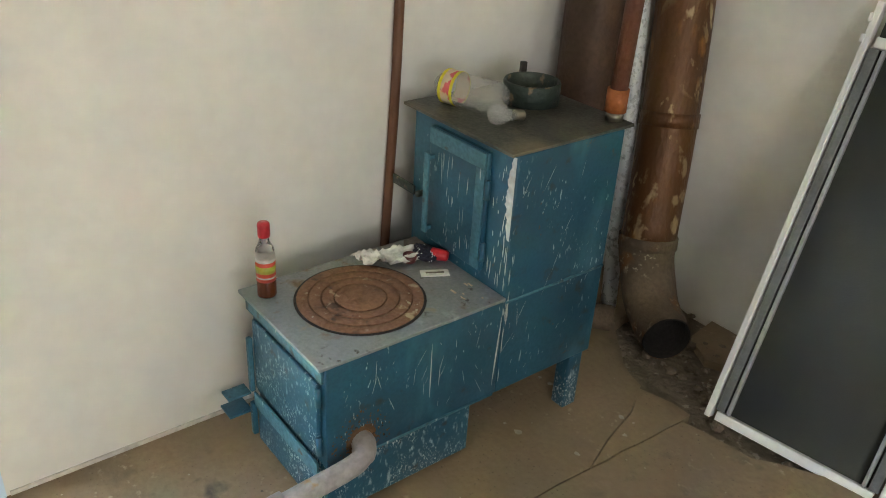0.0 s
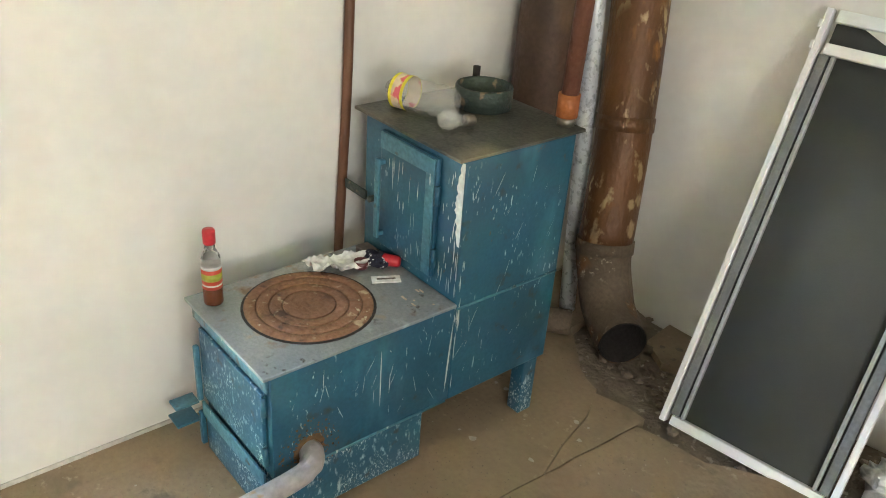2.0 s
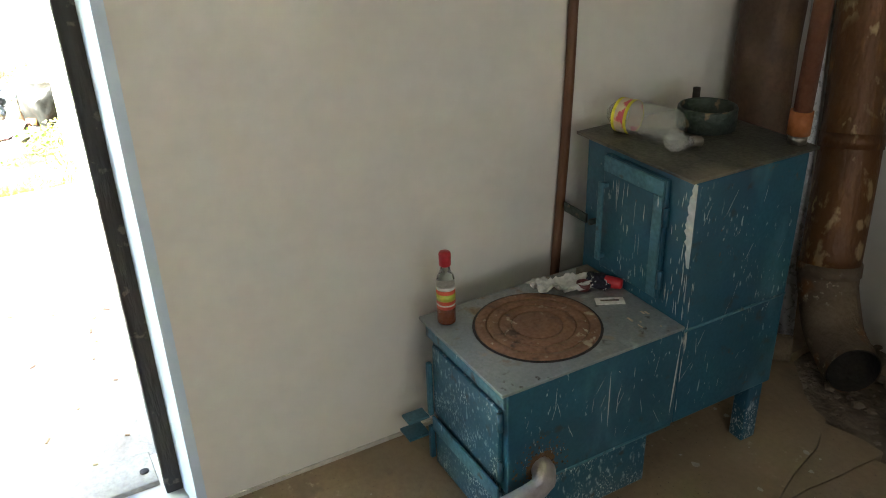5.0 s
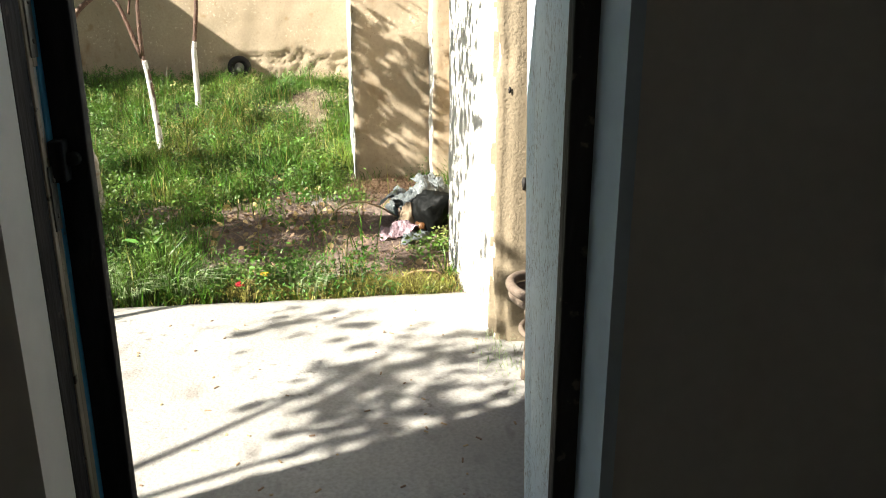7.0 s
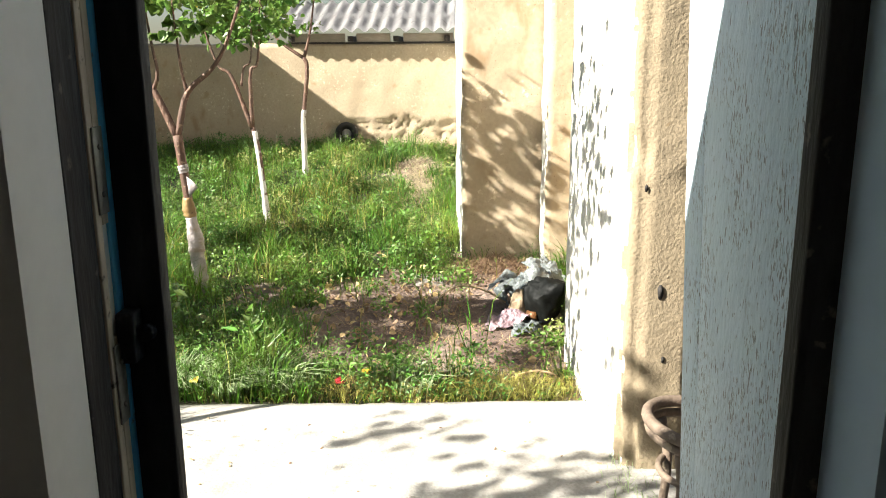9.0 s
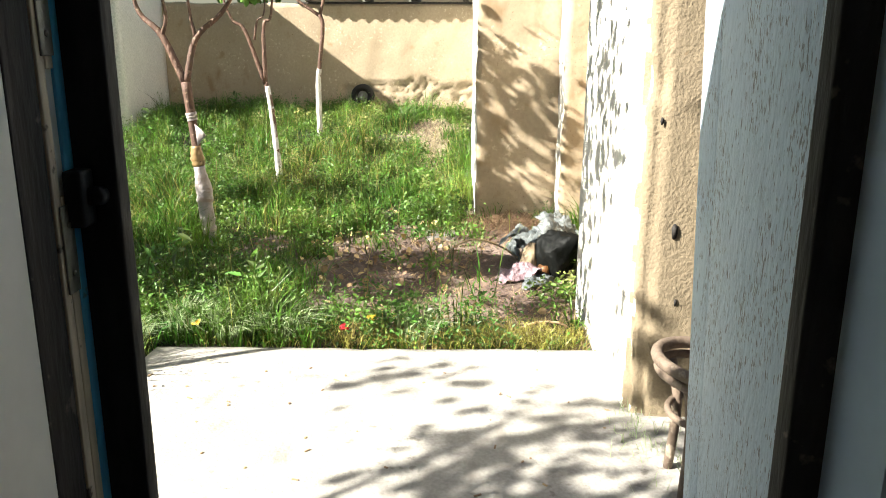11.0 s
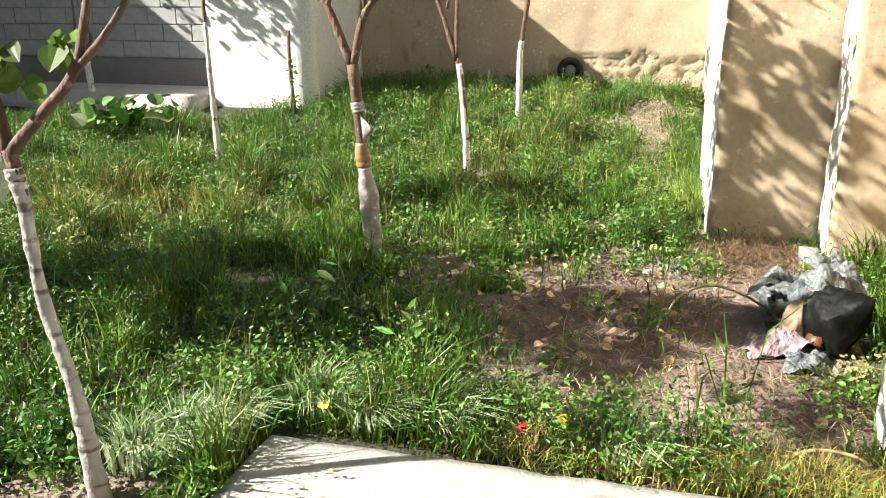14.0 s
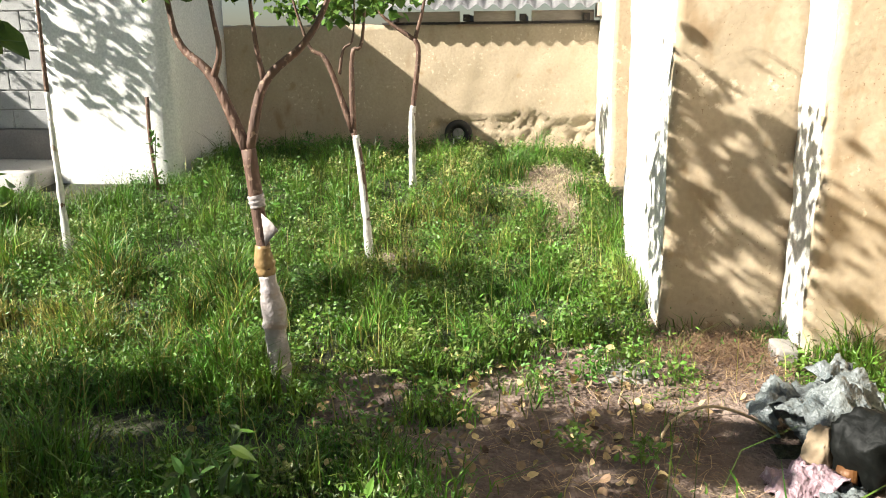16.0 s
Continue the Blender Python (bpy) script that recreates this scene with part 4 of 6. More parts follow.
cup = single("bottle_top", lathe([(0.0, 0.001), (0.014, 0.0), (0.0165, 0.004), (0.0175, 0.020), (0.0160, 0.020), (0.0145, 0.005), (0.0, 0.004)], (-1.405, 1.222, 0.4435), 24), mat("brown_plastic", (0.13, 0.03, 0.028), (0.10, 0.025, 0.022), 20, 0.35, 0.05, 90), "small red-brown plastic bottle top lying open", "bottle top", loc=(-1.405, 1.222, 0.4435))
sc = thing("hair_scrunchie", (-1.40, 1.262, 0.443), "navy hair scrunchie with white dots", "scrunchie")
bm = crumple((-1.398, 1.262, 0.457), (0.032, 0.026, 0.017), 4, 3, 0.5, 2.5)
part("cloth", bm.copy(), M_NAVY, sc)
dots = bmesh.new()
rnd = random.Random(8)
fs = bm.faces[:]
for f in rnd.sample(fs, 60):
    if f.normal.z > -0.2:
        cc = f.calc_center_median() + f.normal * 0.0012
        a = f.normal.orthogonal().normalized()
        b = f.normal.cross(a)
        dots.faces.new([dots.verts.new(cc + (a * math.cos(k * 1.047) + b * math.sin(k * 1.047)) * 0.0022) for k in range(6)])
bm.free()
part("dots", dots, M_DOT, sc, "white dots")
rc = thing("red_cap", (-1.365, 1.292, 0.443), "small red plastic cap lying on its side", "cap")
part("shell", tube([(-1.392, 1.272, 0.459), (-1.385, 1.277, 0.459), (-1.358, 1.297, 0.459), (-1.354, 1.300, 0.459)], [0.0145, 0.0155, 0.0135, 0.010], 20), M_RED, rc)
pk = thing("paper_strip", (-1.325, 1.24, 0.443), "folded white paper strip with faint print", "paper")
tm = Matrix.Translation((-1.325, 1.238, 0.4455)) @ Matrix.Rotation(radians(62), 4, 'Z')
bm = box(-0.034, 0.034, -0.014, 0.014, -0.0018, 0.0018, 0.0008)
bmesh.ops.transform(bm, matrix=tm, verts=bm.verts)
part("sheet", bm, M_PAPER, pk)
bm = box(-0.022, 0.022, -0.003, 0.003, 0.0018, 0.0024)
bmesh.ops.transform(bm, matrix=tm, verts=bm.verts)
part("print", bm, M_MATCHBOX, pk)
bm = bmesh.new()
rnd = random.Random(21)
for k in range(6):
    x, y = rnd.uniform(-1.27, -1.17), rnd.uniform(1.22, 1.29)
    box(x, x + rnd.uniform(0.004, 0.018), y, y + rnd.uniform(0.002, 0.006), 0.4432, 0.4444, bm=bm)
single("wood_chips", bm, M_BAREWOOD, "tiny wood splinters on the hot plate", "chips", "stuff", smooth=False)

# ---- the yard: ground, patio, walls ----
def ground_z(x, y):
    """Height of the garden: level near the house, rising gently towards the far wall."""
    s = min(1.0, max(0.0, (-8.2 - x) / 3.4))
    s = s * s * (3 - 2 * s)
    return -0.085 + 0.27 * s + 0.018 * noise.noise(Vector((x * 1.3, y * 1.3, 0))) + 0.008 * noise.noise(Vector((x * 5, y * 5, 3)))


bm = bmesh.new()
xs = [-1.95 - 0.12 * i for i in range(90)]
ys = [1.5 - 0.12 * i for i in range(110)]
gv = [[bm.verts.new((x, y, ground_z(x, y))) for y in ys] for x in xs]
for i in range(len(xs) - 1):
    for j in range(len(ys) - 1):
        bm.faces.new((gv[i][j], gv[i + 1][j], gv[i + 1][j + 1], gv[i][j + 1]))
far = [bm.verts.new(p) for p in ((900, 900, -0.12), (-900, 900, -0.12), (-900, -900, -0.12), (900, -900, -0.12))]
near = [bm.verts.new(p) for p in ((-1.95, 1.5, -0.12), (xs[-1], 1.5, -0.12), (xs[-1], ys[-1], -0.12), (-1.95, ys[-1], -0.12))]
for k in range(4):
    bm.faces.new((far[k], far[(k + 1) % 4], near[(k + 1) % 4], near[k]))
GROUND = single("ground", bm, M_SOIL, "dark garden soil with dry bits, shade painted in under the grass", "ground", "structure")

# patio slab with worn edges
bm = bmesh.new()
n0, n1 = 60, 70
def patio_pt(i, j):
    u, v = i / n0, j / n1
    y = -1.552 + v * 2.9
    x_far = -4.205 - 0.075 * min(1, v * 1.5) + 0.012 * noise.noise(Vector((0, y * 7, 0))) + 0.008 * noise.noise(Vector((2, y * 21, 0)))
    x = -1.93 + u * (x_far + 1.93)
    if j == 0:
        y += 0.012 * noise.noise(Vector((x * 6, 1, 0)))
    return Vector((x, y, -0.046 + 0.004 * noise.noise(Vector((x * 2, y * 2, 0)))))
pv = [[bm.verts.new(patio_pt(i, j)) for j in range(n1 + 1)] for i in range(n0 + 1)]
for i in range(n0):
    for j in range(n1):
        bm.faces.new((pv[i][j], pv[i + 1][j], pv[i + 1][j + 1], pv[i][j + 1]))
edge = [e for e in bm.edges if e.is_boundary]
r = bmesh.ops.extrude_edge_only(bm, edges=edge)
for v in r["geom"]:
    if isinstance(v, bmesh.types.BMVert):
        v.co.z = -0.16
single("patio", bm, M_PATIO, "weathered light concrete patio slab", "patio", "structure")
bm = bmesh.new()
rnd = random.Random(31)
for k in range(90):
    x, y = rnd.uniform(-4.1, -2.0), rnd.uniform(-1.5, 0.5)
    L, a = rnd.uniform(0.006, 0.026), rnd.uniform(0, 6.28)
    box(-L / 2, L / 2, -0.003, 0.003, 0, 0.003, bm=bm, turn=Matrix.Translation((x, y, -0.045)) @ Matrix.Rotation(a, 4, 'Z'))
single("patio_litter", bm, M_STRAW, "scattered dry twigs on the concrete patio", "litter", "stuff", smooth=False)

# house roof slab, flush with the walls
single("roof", box(WO, 2.84, -2.24, 2.45, 2.361, 2.40), M_TIMBER, "flat roof edge of the house", "roof", "structure", smooth=False)
single("wall_side", rough_block(-4.2, WO - 0.002, 1.24, 1.4, -0.1, 2.3, 0.1, 0.01), M_FRAME, "dark wall added to close the patio", "wall", "structure")

# added dark panel: its colour stands for the shade in the gap
single("gap_shade_panel", rough_block(-4.32, -4.2, 0.66, 1.4, -0.1, 2.3, 0.1, 0.008), M_FRAME, "dark panel added to make the gap behind the clay pier black", "wall", "structure")

# adobe wall along the yard, in steps
def adobe(name, x0, x1, y0, y1, z1, label, y_far=None, lime=True, clay=None, step=0.045, amp=0.015):
    bm = rough_block(x0, x1, y0, y1, -0.14, z1, step, amp, y_far=y_far)
    if clay:  # knocked corner and lumpy hand-laid face
        for v in bm.verts:
            p = v.co.copy()
            k = noise.noise(p * 13) * 0.002 + noise.noise(p * 31) * 0.0015 - max(0.0, noise.noise(p * 9 + Vector((5, 1, 2))) - 0.4) * 0.03
            if p.x > x1 - 0.03:
                v.co.x += k
            if p.x > x1 - 0.06 and p.y < y0 + 0.06:
                v.co += Vector((-1, 1, 0)) * (0.010 + 0.022 * max(0.0, noise.noise(p * 8)) + 0.03 * max(0.0, 0.25 - p.z))
    w = single(name, bm, clay or M_ADOBE, label, "wall", "structure")
    me = w.data
    me.materials.append(M_ADOBE_LIME)
    for f in me.polygons:
        c = f.center
        if lime and f.normal.y < -0.6 and c.x < x1 - 0.05 - 0.045 * noise.noise(c * 10) - 0.10 * max(0.0, 0.22 - c.z):
            f.material_index = 1
    return w
adobe("wall_yard_1", -4.86, -3.66, 0.405, 0.632, 2.6, "lumpy clay-plastered adobe wall, limewashed on its long face", y_far=0.345, clay=M_CLAY_ROUGH, step=0.022, amp=0.004)
adobe("wall_yard_2", -6.62, -4.87, 0.80, 1.3, 2.5, "clay-plastered adobe wall, set back", lime=False)
adobe("wall_yard_3", -7.00, -6.58, 0.405, 1.3, 2.5, "clay-plastered adobe pier, limewashed on one face")
adobe("wall_yard_4", -8.62, -7.02, -0.19, 1.3, 2.55, "clay-plastered adobe buttress, limewashed on its long face", y_far=-0.25)
adobe("wall_yard_5", -10.4, -8.63, 0.02, 1.3, 2.4, "clay-plastered adobe wall, set back", lime=False)
adobe("wall_yard_6", -12.0, -10.4, -0.22, 1.3, 2.2, "clay-plastered adobe pier by the far wall", y_far=-0.26)
# small hole in the near pier
for hy, hz, hs in ((0.528, 0.645, 1.0), (0.55, 0.39, 0.5), (0.46, 1.02, 0.5)):
    single("wall_hole", lathe([(0.0, 0), (0.012, 0.001), (0.016, 0.004), (0.0, 0.0045)], (0, 0, 0), 9, m=Matrix.Translation((-3.662, hy, hz)) @ pose(0, 0, 0, 20, 90, 0) @ Matrix.Diagonal((1.8 * hs, 0.75 * hs, 1, 1))), M_DARK, "small dark hole in the clay wall", "hole", "structure")

# far wall with eroded foot and the shed roof on it
bm = rough_block(-12.35, -12.0, -6.6, 1.3, -0.05, 1.60, 0.045, 0.012)
for v in bm.verts:
    if v.co.x > -12.1 and v.co.z < 0.58 + 0.13 * noise.noise(v.co * 2.6) + 0.05 * noise.noise(v.co * 9) and v.co.y > -2.1:
        v.co.x -= 0.035 - 0.045 * noise.noise(v.co * 11) - 0.035 * noise.noise(v.co * 21 + Vector((3, 0, 0)))
    if v.co.z > 1.5 and v.co.y < -2.6:
        v.co.z += 0.04 * noise.noise(v.co * 3)
fw = single("wall_far", bm, M_ADOBE, "clay-plastered adobe garden wall, eroded near the ground", "wall", "structure")
bm = rough_block(-12.14, -11.99, -1.35, -0.3, 0.0, 0.27, 0.022, 0.03, 10)
for v in bm.verts:  # crumbled courses
    v.co.x += 0.03 * noise.noise(v.co * 24)
    if v.co.z > 0.2:
        v.co.z += 0.09 * noise.noise(Vector((0, v.co.y * 7, 2)))
single("wall_footing", bm, mat("crumbling_adobe", (0.40, 0.31, 0.19), (0.27, 0.20, 0.12), 9, 0.95, 0.9, 40, bump_dist=0.03), "crumbling adobe footing", "wall", "structure", smooth=False)
# a dark hole with a stone in it; the black ring paints its shade
hole = thing("tyre", (-11.98, -1.77, 0.25), "black ring standing for a dark hole round a stone in the wall's foot", "tyre")
tm = Matrix.Translation((-11.99, -1.77, 0.42)) @ pose(0, 0, 0, 0, 90, 0)
part("casing", lathe([(0.09, -0.05), (0.14, -0.05), (0.155, -0.02), (0.155, 0.02), (0.14, 0.05), (0.09, 0.05), (0.085, 0.0)], (0, 0, 0), 28, m=tm), M_DARK, hole)
part("stuffing", lathe([(0.088, -0.03), (0.075, -0.01), (0.045, 0.02), (0, 0.015)], (0, 0, 0), 16, m=tm), M_STONE, hole, "grey stone inside")

shed = thing("shed_roof", (-12.1, -1.5, 1.60), "grey corrugated slate roof on weathered boards above the wall", "roof")
def sheet(y0, y1, x0, z0, x1, z1):
    bm = bmesh.new()
    n = int((y1 - y0) / 0.177 * 10)
    rows = []
    for t in (0, 0.33, 0.66, 1.0):
        row = []
        for k in range(n + 1):
            y = y0 + (y1 - y0) * k / n
            row.append(bm.verts.new((x0 + (x1 - x0) * t, y, z0 + (z1 - z0) * t + 0.026 * math.sin(2 * math.pi * y / 0.177))))
        rows.append(row)
    for a, b in zip(rows, rows[1:]):
        for k in range(n):
            bm.faces.new((a[k], a[k + 1], b[k + 1], b[k]))
    r = bmesh.ops.solidify(bm, geom=bm.faces[:], thickness=0.008)
    return bm
for i in range(2):
    for j in range(3):
        part("sheet", sheet(-2.6 + j * 1.06 - 0.04, -2.6 + (j + 1) * 1.06, -11.78 - i * 0.62, 1.77 + i * 0.21, -12.46 - i * 0.62, 1.99 + i * 0.21), M_SLATE, shed)
for j, (a, b) in enumerate(((-2.5, -1.75), (-1.6, -1.15), (-0.98, -0.32))):
    part("board", box(-12.02, -11.985, a, b, 1.625, 1.735, 0.004), M_TIMBER, shed, "bleached board")
part("wall_plate", box(-12.06, -11.97, -2.6, -0.25, 1.60, 1.625, 0.003), M_FRAME, shed, "dark wall plate")
for y in (-2.45, -1.67, -1.07, -0.40):
    part("rafter", box(-13.0, -11.9, y - 0.035, y + 0.035, 1.63, 1.70, 0.004, turn=None), M_FRAME, shed)
part("corner_beam", box(-12.2, -11.7, -0.30, -0.20, 1.66, 1.80, 0.006), M_TIMBER, shed, "sawn beam end")

# out of view, added to cast the diagonal shadow on the block wall
nb = thing("shadow_building", (-10.4, -10.5, 0), "unseen plain building added to shade the block wall", "building")
part("wall", box(-12.4, -8.7, -12.0, -9.25, -0.1, 2.95), M_HOUSEWHITE, nb, smooth=False)
part("roof", box(-12.5, -8.6, -12.1, -9.2, 2.951, 3.03), M_SLATE, nb, smooth=False)
# white building, its step and the block wall
wb = thing("white_building", (-11.15, -5.0, 0.2), "white rendered corner of a neighbouring building", "building")
bm = rough_block(-12.0, -10.3, -5.58, -4.30, 0.0, 2.62, 0.2, 0.004)
for v in bm.verts:  # the side runs slightly askew
    if v.co.y > -4.5:
        v.co.y -= 0.12 * (-10.3 - v.co.x) / 1.7
part("wall", bm, M_HOUSEWHITE, wb)
part("roof_edge", box(-12.05, -10.28, -5.6, -4.42, 2.62, 2.68, 0.004), M_SLATE, wb)
bm = rough_block(-11.0, -9.95, -9.5, -5.6, -0.1, 0.24, 0.15, 0.004)
single("platform", bm, M_PATIO, "pale concrete platform before the block wall", "pavement", "structure")
bw = thing("block_wall", (-11.05, -7.6, 0.25), "grey cinder block wall with a dark plinth", "wall", kind="structure")
part("core", box(-11.3, -11.012, -10.4, -5.585, 0.2, 2.6), M_MORTAR, bw, smooth=False)
part("plinth", rough_block(-11.2, -10.93, -10.4, -5.585, 0.2, 0.55, 0.15, 0.008), M_PLINTH, bw, "dark cement plinth")

# ---- trees ----
def leaf_cloud(center, size, n, seed, leaf=0.06, hollow=0.35):
    """Many separate rounded leaves in clumps about a centre; returns points and faces."""
    rng = np.random.default_rng(seed)
    k = max(4, n // 40)
    d = rng.normal(size=(k, 3))
    d /= np.linalg.norm(d, axis=1)[:, None]
    cl = d * (hollow + (1 - hollow) * rng.random((k, 1))) * np.array(size) + np.array(center)
    pos = cl[rng.integers(0, k, n)] + rng.normal(size=(n, 3)) * np.array(size) * 0.16
    return leaves_at(pos, leaf, rng)


SHAPE = np.array([(0, 0, 0), (0.30, 0.10, 0.06), (0.47, 0.38, 0.10), (0.40, 0.70, 0.05), (0.18, 0.92, -0.06), (0, 1.06, -0.14), (-0.18, 0.92, -0.06), (-0.40, 0.70, 0.05), (-0.47, 0.38, 0.10), (-0.30, 0.10, 0.06)])


LANCE = np.array([(0, 0, 0), (0.20, 0.3, 0.04), (0.17, 0.65, 0.03), (0, 1.15, -0.08), (-0.17, 0.65, 0.03), (-0.20, 0.3, 0.04)])


def leaves_at(pos, leaf, rng, droop=0.5, shape=SHAPE):
    n = len(pos)
    a = rng.random(n) * 2 * math.pi
    t = rng.normal(size=n) * 0.5 - droop
    r = rng.normal(size=n) * 0.6
    s = leaf * (0.6 + 0.8 * rng.random(n))
    ca, sa, ct, st_, cr, sr = np.cos(a), np.sin(a), np.cos(t), np.sin(t), np.cos(r), np.sin(r)
    ly = np.stack([-sa * ct, ca * ct, st_], 1)
    lx0 = np.stack([ca, sa, np.zeros(n)], 1)
    lz0 = np.cross(lx0, ly)
    lx = lx0 * cr[:, None] + lz0 * sr[:, None]
    lz = np.cross(lx, ly)
    m = len(shape)
    v = pos[:, None, :] + s[:, None, None] * (shape[None, :, 0:1] * lx[:, None] + shape[None, :, 1:2] * ly[:, None] + shape[None, :, 2:3] * lz[:, None])
    idx = np.arange(n)[:, None] * m
    h = m // 2
    f = np.concatenate([idx + np.arange(h + 1), idx + np.array([0] + list(range(h, m)))], 0)
    return v.reshape(-1, 3), f


def np_part(name, v, f, material, parent, label=""):
    v = v - np.array(ROOT[parent])
    ob = new(name, np_mesh(name, v.tolist(), f.tolist(), material))
    ob.parent = parent
    return tagged(ob, label)


def tree(base, label, trunk, radii, limbs, crowns, wrap=None, seed=1, leaf=0.06, wrap_mat=None):
    t = thing("tree", base, label, "tree")
    tk = part("trunk", tube(smooth_path(trunk, 6), list(np.interp(np.linspace(0, 1, (len(trunk) - 1) * 6 + 1), np.linspace(0, 1, len(radii)), radii)), 14, wobble=0.12), M_BARK, t)
    for pts, r0, r1 in limbs:
        p = smooth_path(pts, 5)
        part("limb", tube(p, list(np.linspace(r0, r1, len(p))), 9, wobble=0.12), M_BARK, t)
    if wrap:
        for pts, r in wrap:
            p = smooth_path(pts, 10)
            rr = [x * (1 + 0.22 * noise.noise(Vector((i * 0.9, seed, 0)))) for i, x in enumerate(np.interp(np.linspace(0, 1, len(p)), np.linspace(0, 1, len(r)), r))]
            part("wrapping", tube(p, rr, 14, wobble=0.25), wrap_mat or M_WRAP, tk, "pale coating round the lower trunk")
    vs, fs, off = [], [], 0
    for i, (c, s, n) in enumerate(crowns):
        v, f = leaf_cloud(c, s, n, seed * 10 + i, leaf)
        vs.append(v)
        fs.append(f + off)
        off += len(v)
    if vs:
        np_part("crown", np.concatenate(vs), np.concatenate(fs), M_LEAF, t, "broad green leaves, some turned yellow")
    return t


def zg(x, y):
    return ground_z(x, y)


tree((-3.79, -1.89, -0.1), "slim leaning young tree, trunk wound in whitish film, by the patio",
     [(-3.79, -1.885, -0.12), (-3.79, -1.92, 0.27), (-3.79, -1.98, 0.55), (-3.79, -1.99, 0.83), (-3.79, -2.01, 0.95)], [0.022, 0.017, 0.016, 0.016, 0.020],
     [([(-3.79, -2.01, 0.94), (-3.79, -2.04, 1.11), (-3.80, -2.08, 1.30), (-3.85, -2.15, 1.7), (-3.9, -2.2, 2.1)], 0.020, 0.007),
      ([(-3.79, -2.01, 0.94), (-3.80, -1.89, 1.05), (-3.81, -1.79, 1.15), (-3.82, -1.73, 1.32), (-3.85, -1.62, 1.75), (-3.9, -1.5, 2.1)], 0.018, 0.006),
      ([(-3.82, -1.73, 1.32), (-3.80, -1.62, 1.40), (-3.78, -1.48, 1.44)], 0.006, 0.003),
      ([(-3.81, -1.79, 1.15), (-3.83, -1.67, 1.27), (-3.9, -1.5, 1.55)], 0.013, 0.004),
      ([(-3.79, -2.04, 1.12), (-3.72, -2.18, 1.3), (-3.6, -2.4, 1.6)], 0.015, 0.005)],
     [((-3.85, -1.65, 2.4), (0.8, 0.95, 0.55), 900), ((-3.84, -2.03, 1.17), (0.07, 0.09, 0.07), 20), ((-3.9, -2.2, 1.66), (0.35, 0.3, 0.12), 90), ((-3.83, -1.84, 1.22), (0.03, 0.05, 0.04), 8), ((-3.78, -1.50, 1.43), (0.05, 0.12, 0.05), 44)],
     wrap=[([(-3.79, -1.887, -0.09), (-3.79, -1.92, 0.27), (-3.79, -1.98, 0.55), (-3.79, -1.99, 0.80), (-3.79, -2.005, 0.90)], [0.034, 0.0205, 0.019, 0.019, 0.023])], seed=2, wrap_mat=M_BANDWRAP)
tree((-6.04, -1.91, -0.1), "young tree with forked reddish branches and a wrapped trunk",
     [(-6.04, -1.91, -0.13), (-6.04, -1.93, 0.17), (-6.04, -1.95, 0.42), (-6.04, -1.97, 0.66), (-6.04, -2.0, 0.98)], [0.034, 0.033, 0.031, 0.029, 0.030],
     [([(-6.04, -2.0, 0.96), (-6.05, -2.13, 1.26), (-6.08, -2.27, 1.39), (-6.1, -2.32, 1.57), (-6.15, -2.4, 2.1)], 0.025, 0.007),
      ([(-6.05, -2.13, 1.26), (-6.03, -2.09, 1.37), (-6.02, -2.11, 1.56), (-6.0, -2.15, 2.0)], 0.015, 0.005),
      ([(-6.04, -2.0, 0.96), (-6.05, -1.92, 1.24), (-6.07, -1.76, 1.39), (-6.1, -1.66, 1.56), (-6.15, -1.5, 2.0)], 0.023, 0.007),
      ([(-6.05, -1.92, 1.24), (-6.02, -1.94, 1.45), (-6.0, -1.96, 1.9)], 0.013, 0.004)],
     [((-6.05, -2.0, 2.15), (0.8, 0.8, 0.5), 980), ((-6.0, -2.32, 1.60), (0.12, 0.16, 0.07), 50), ((-6.05, -1.9, 1.66), (0.2, 0.26, 0.08), 70), ((-6.05, -2.1, 1.75), (0.5, 0.5, 0.1), 160)],
     wrap=[([(-6.04, -1.912, -0.07), (-6.04, -1.93, 0.15), (-6.04, -1.94, 0.32), (-6.04, -1.955, 0.45)], [0.037, 0.047, 0.054, 0.036]), ([(-6.04, -1.975, 0.74), (-6.04, -1.985, 0.79)], [0.032, 0.033])], seed=3)
tp = thing("film_scrap", (-6.04, -1.95, 0.62), "torn flap of pale film on the tree trunk", "film scrap")
bm = bmesh.new()
fv = [bm.verts.new(p) for p in ((-6.012, -1.945, 0.58), (-6.012, -1.955, 0.72), (-5.995, -1.91, 0.69), (-5.98, -1.875, 0.655), (-5.995, -1.92, 0.61))]
bm.faces.new(fv)
r = bmesh.ops.extrude_face_region(bm, geom=bm.faces[:])
bmesh.ops.translate(bm, vec=(-0.002, 0.001, 0), verts=[v for v in r["geom"] if isinstance(v, bmesh.types.BMVert)])
part("film", bm, M_WRAP, tp)
part("tape", tube(smooth_path([(-6.04, -1.956, 0.45), (-6.04, -1.96, 0.50), (-6.04, -1.966, 0.58)], 5), [0.037, 0.038, 0.041, 0.036, 0.039, 0.042, 0.037, 0.039, 0.036, 0.034, 0.033], 12, wobble=0.3), M_TAPE, tp, "brown tape wound round the trunk")
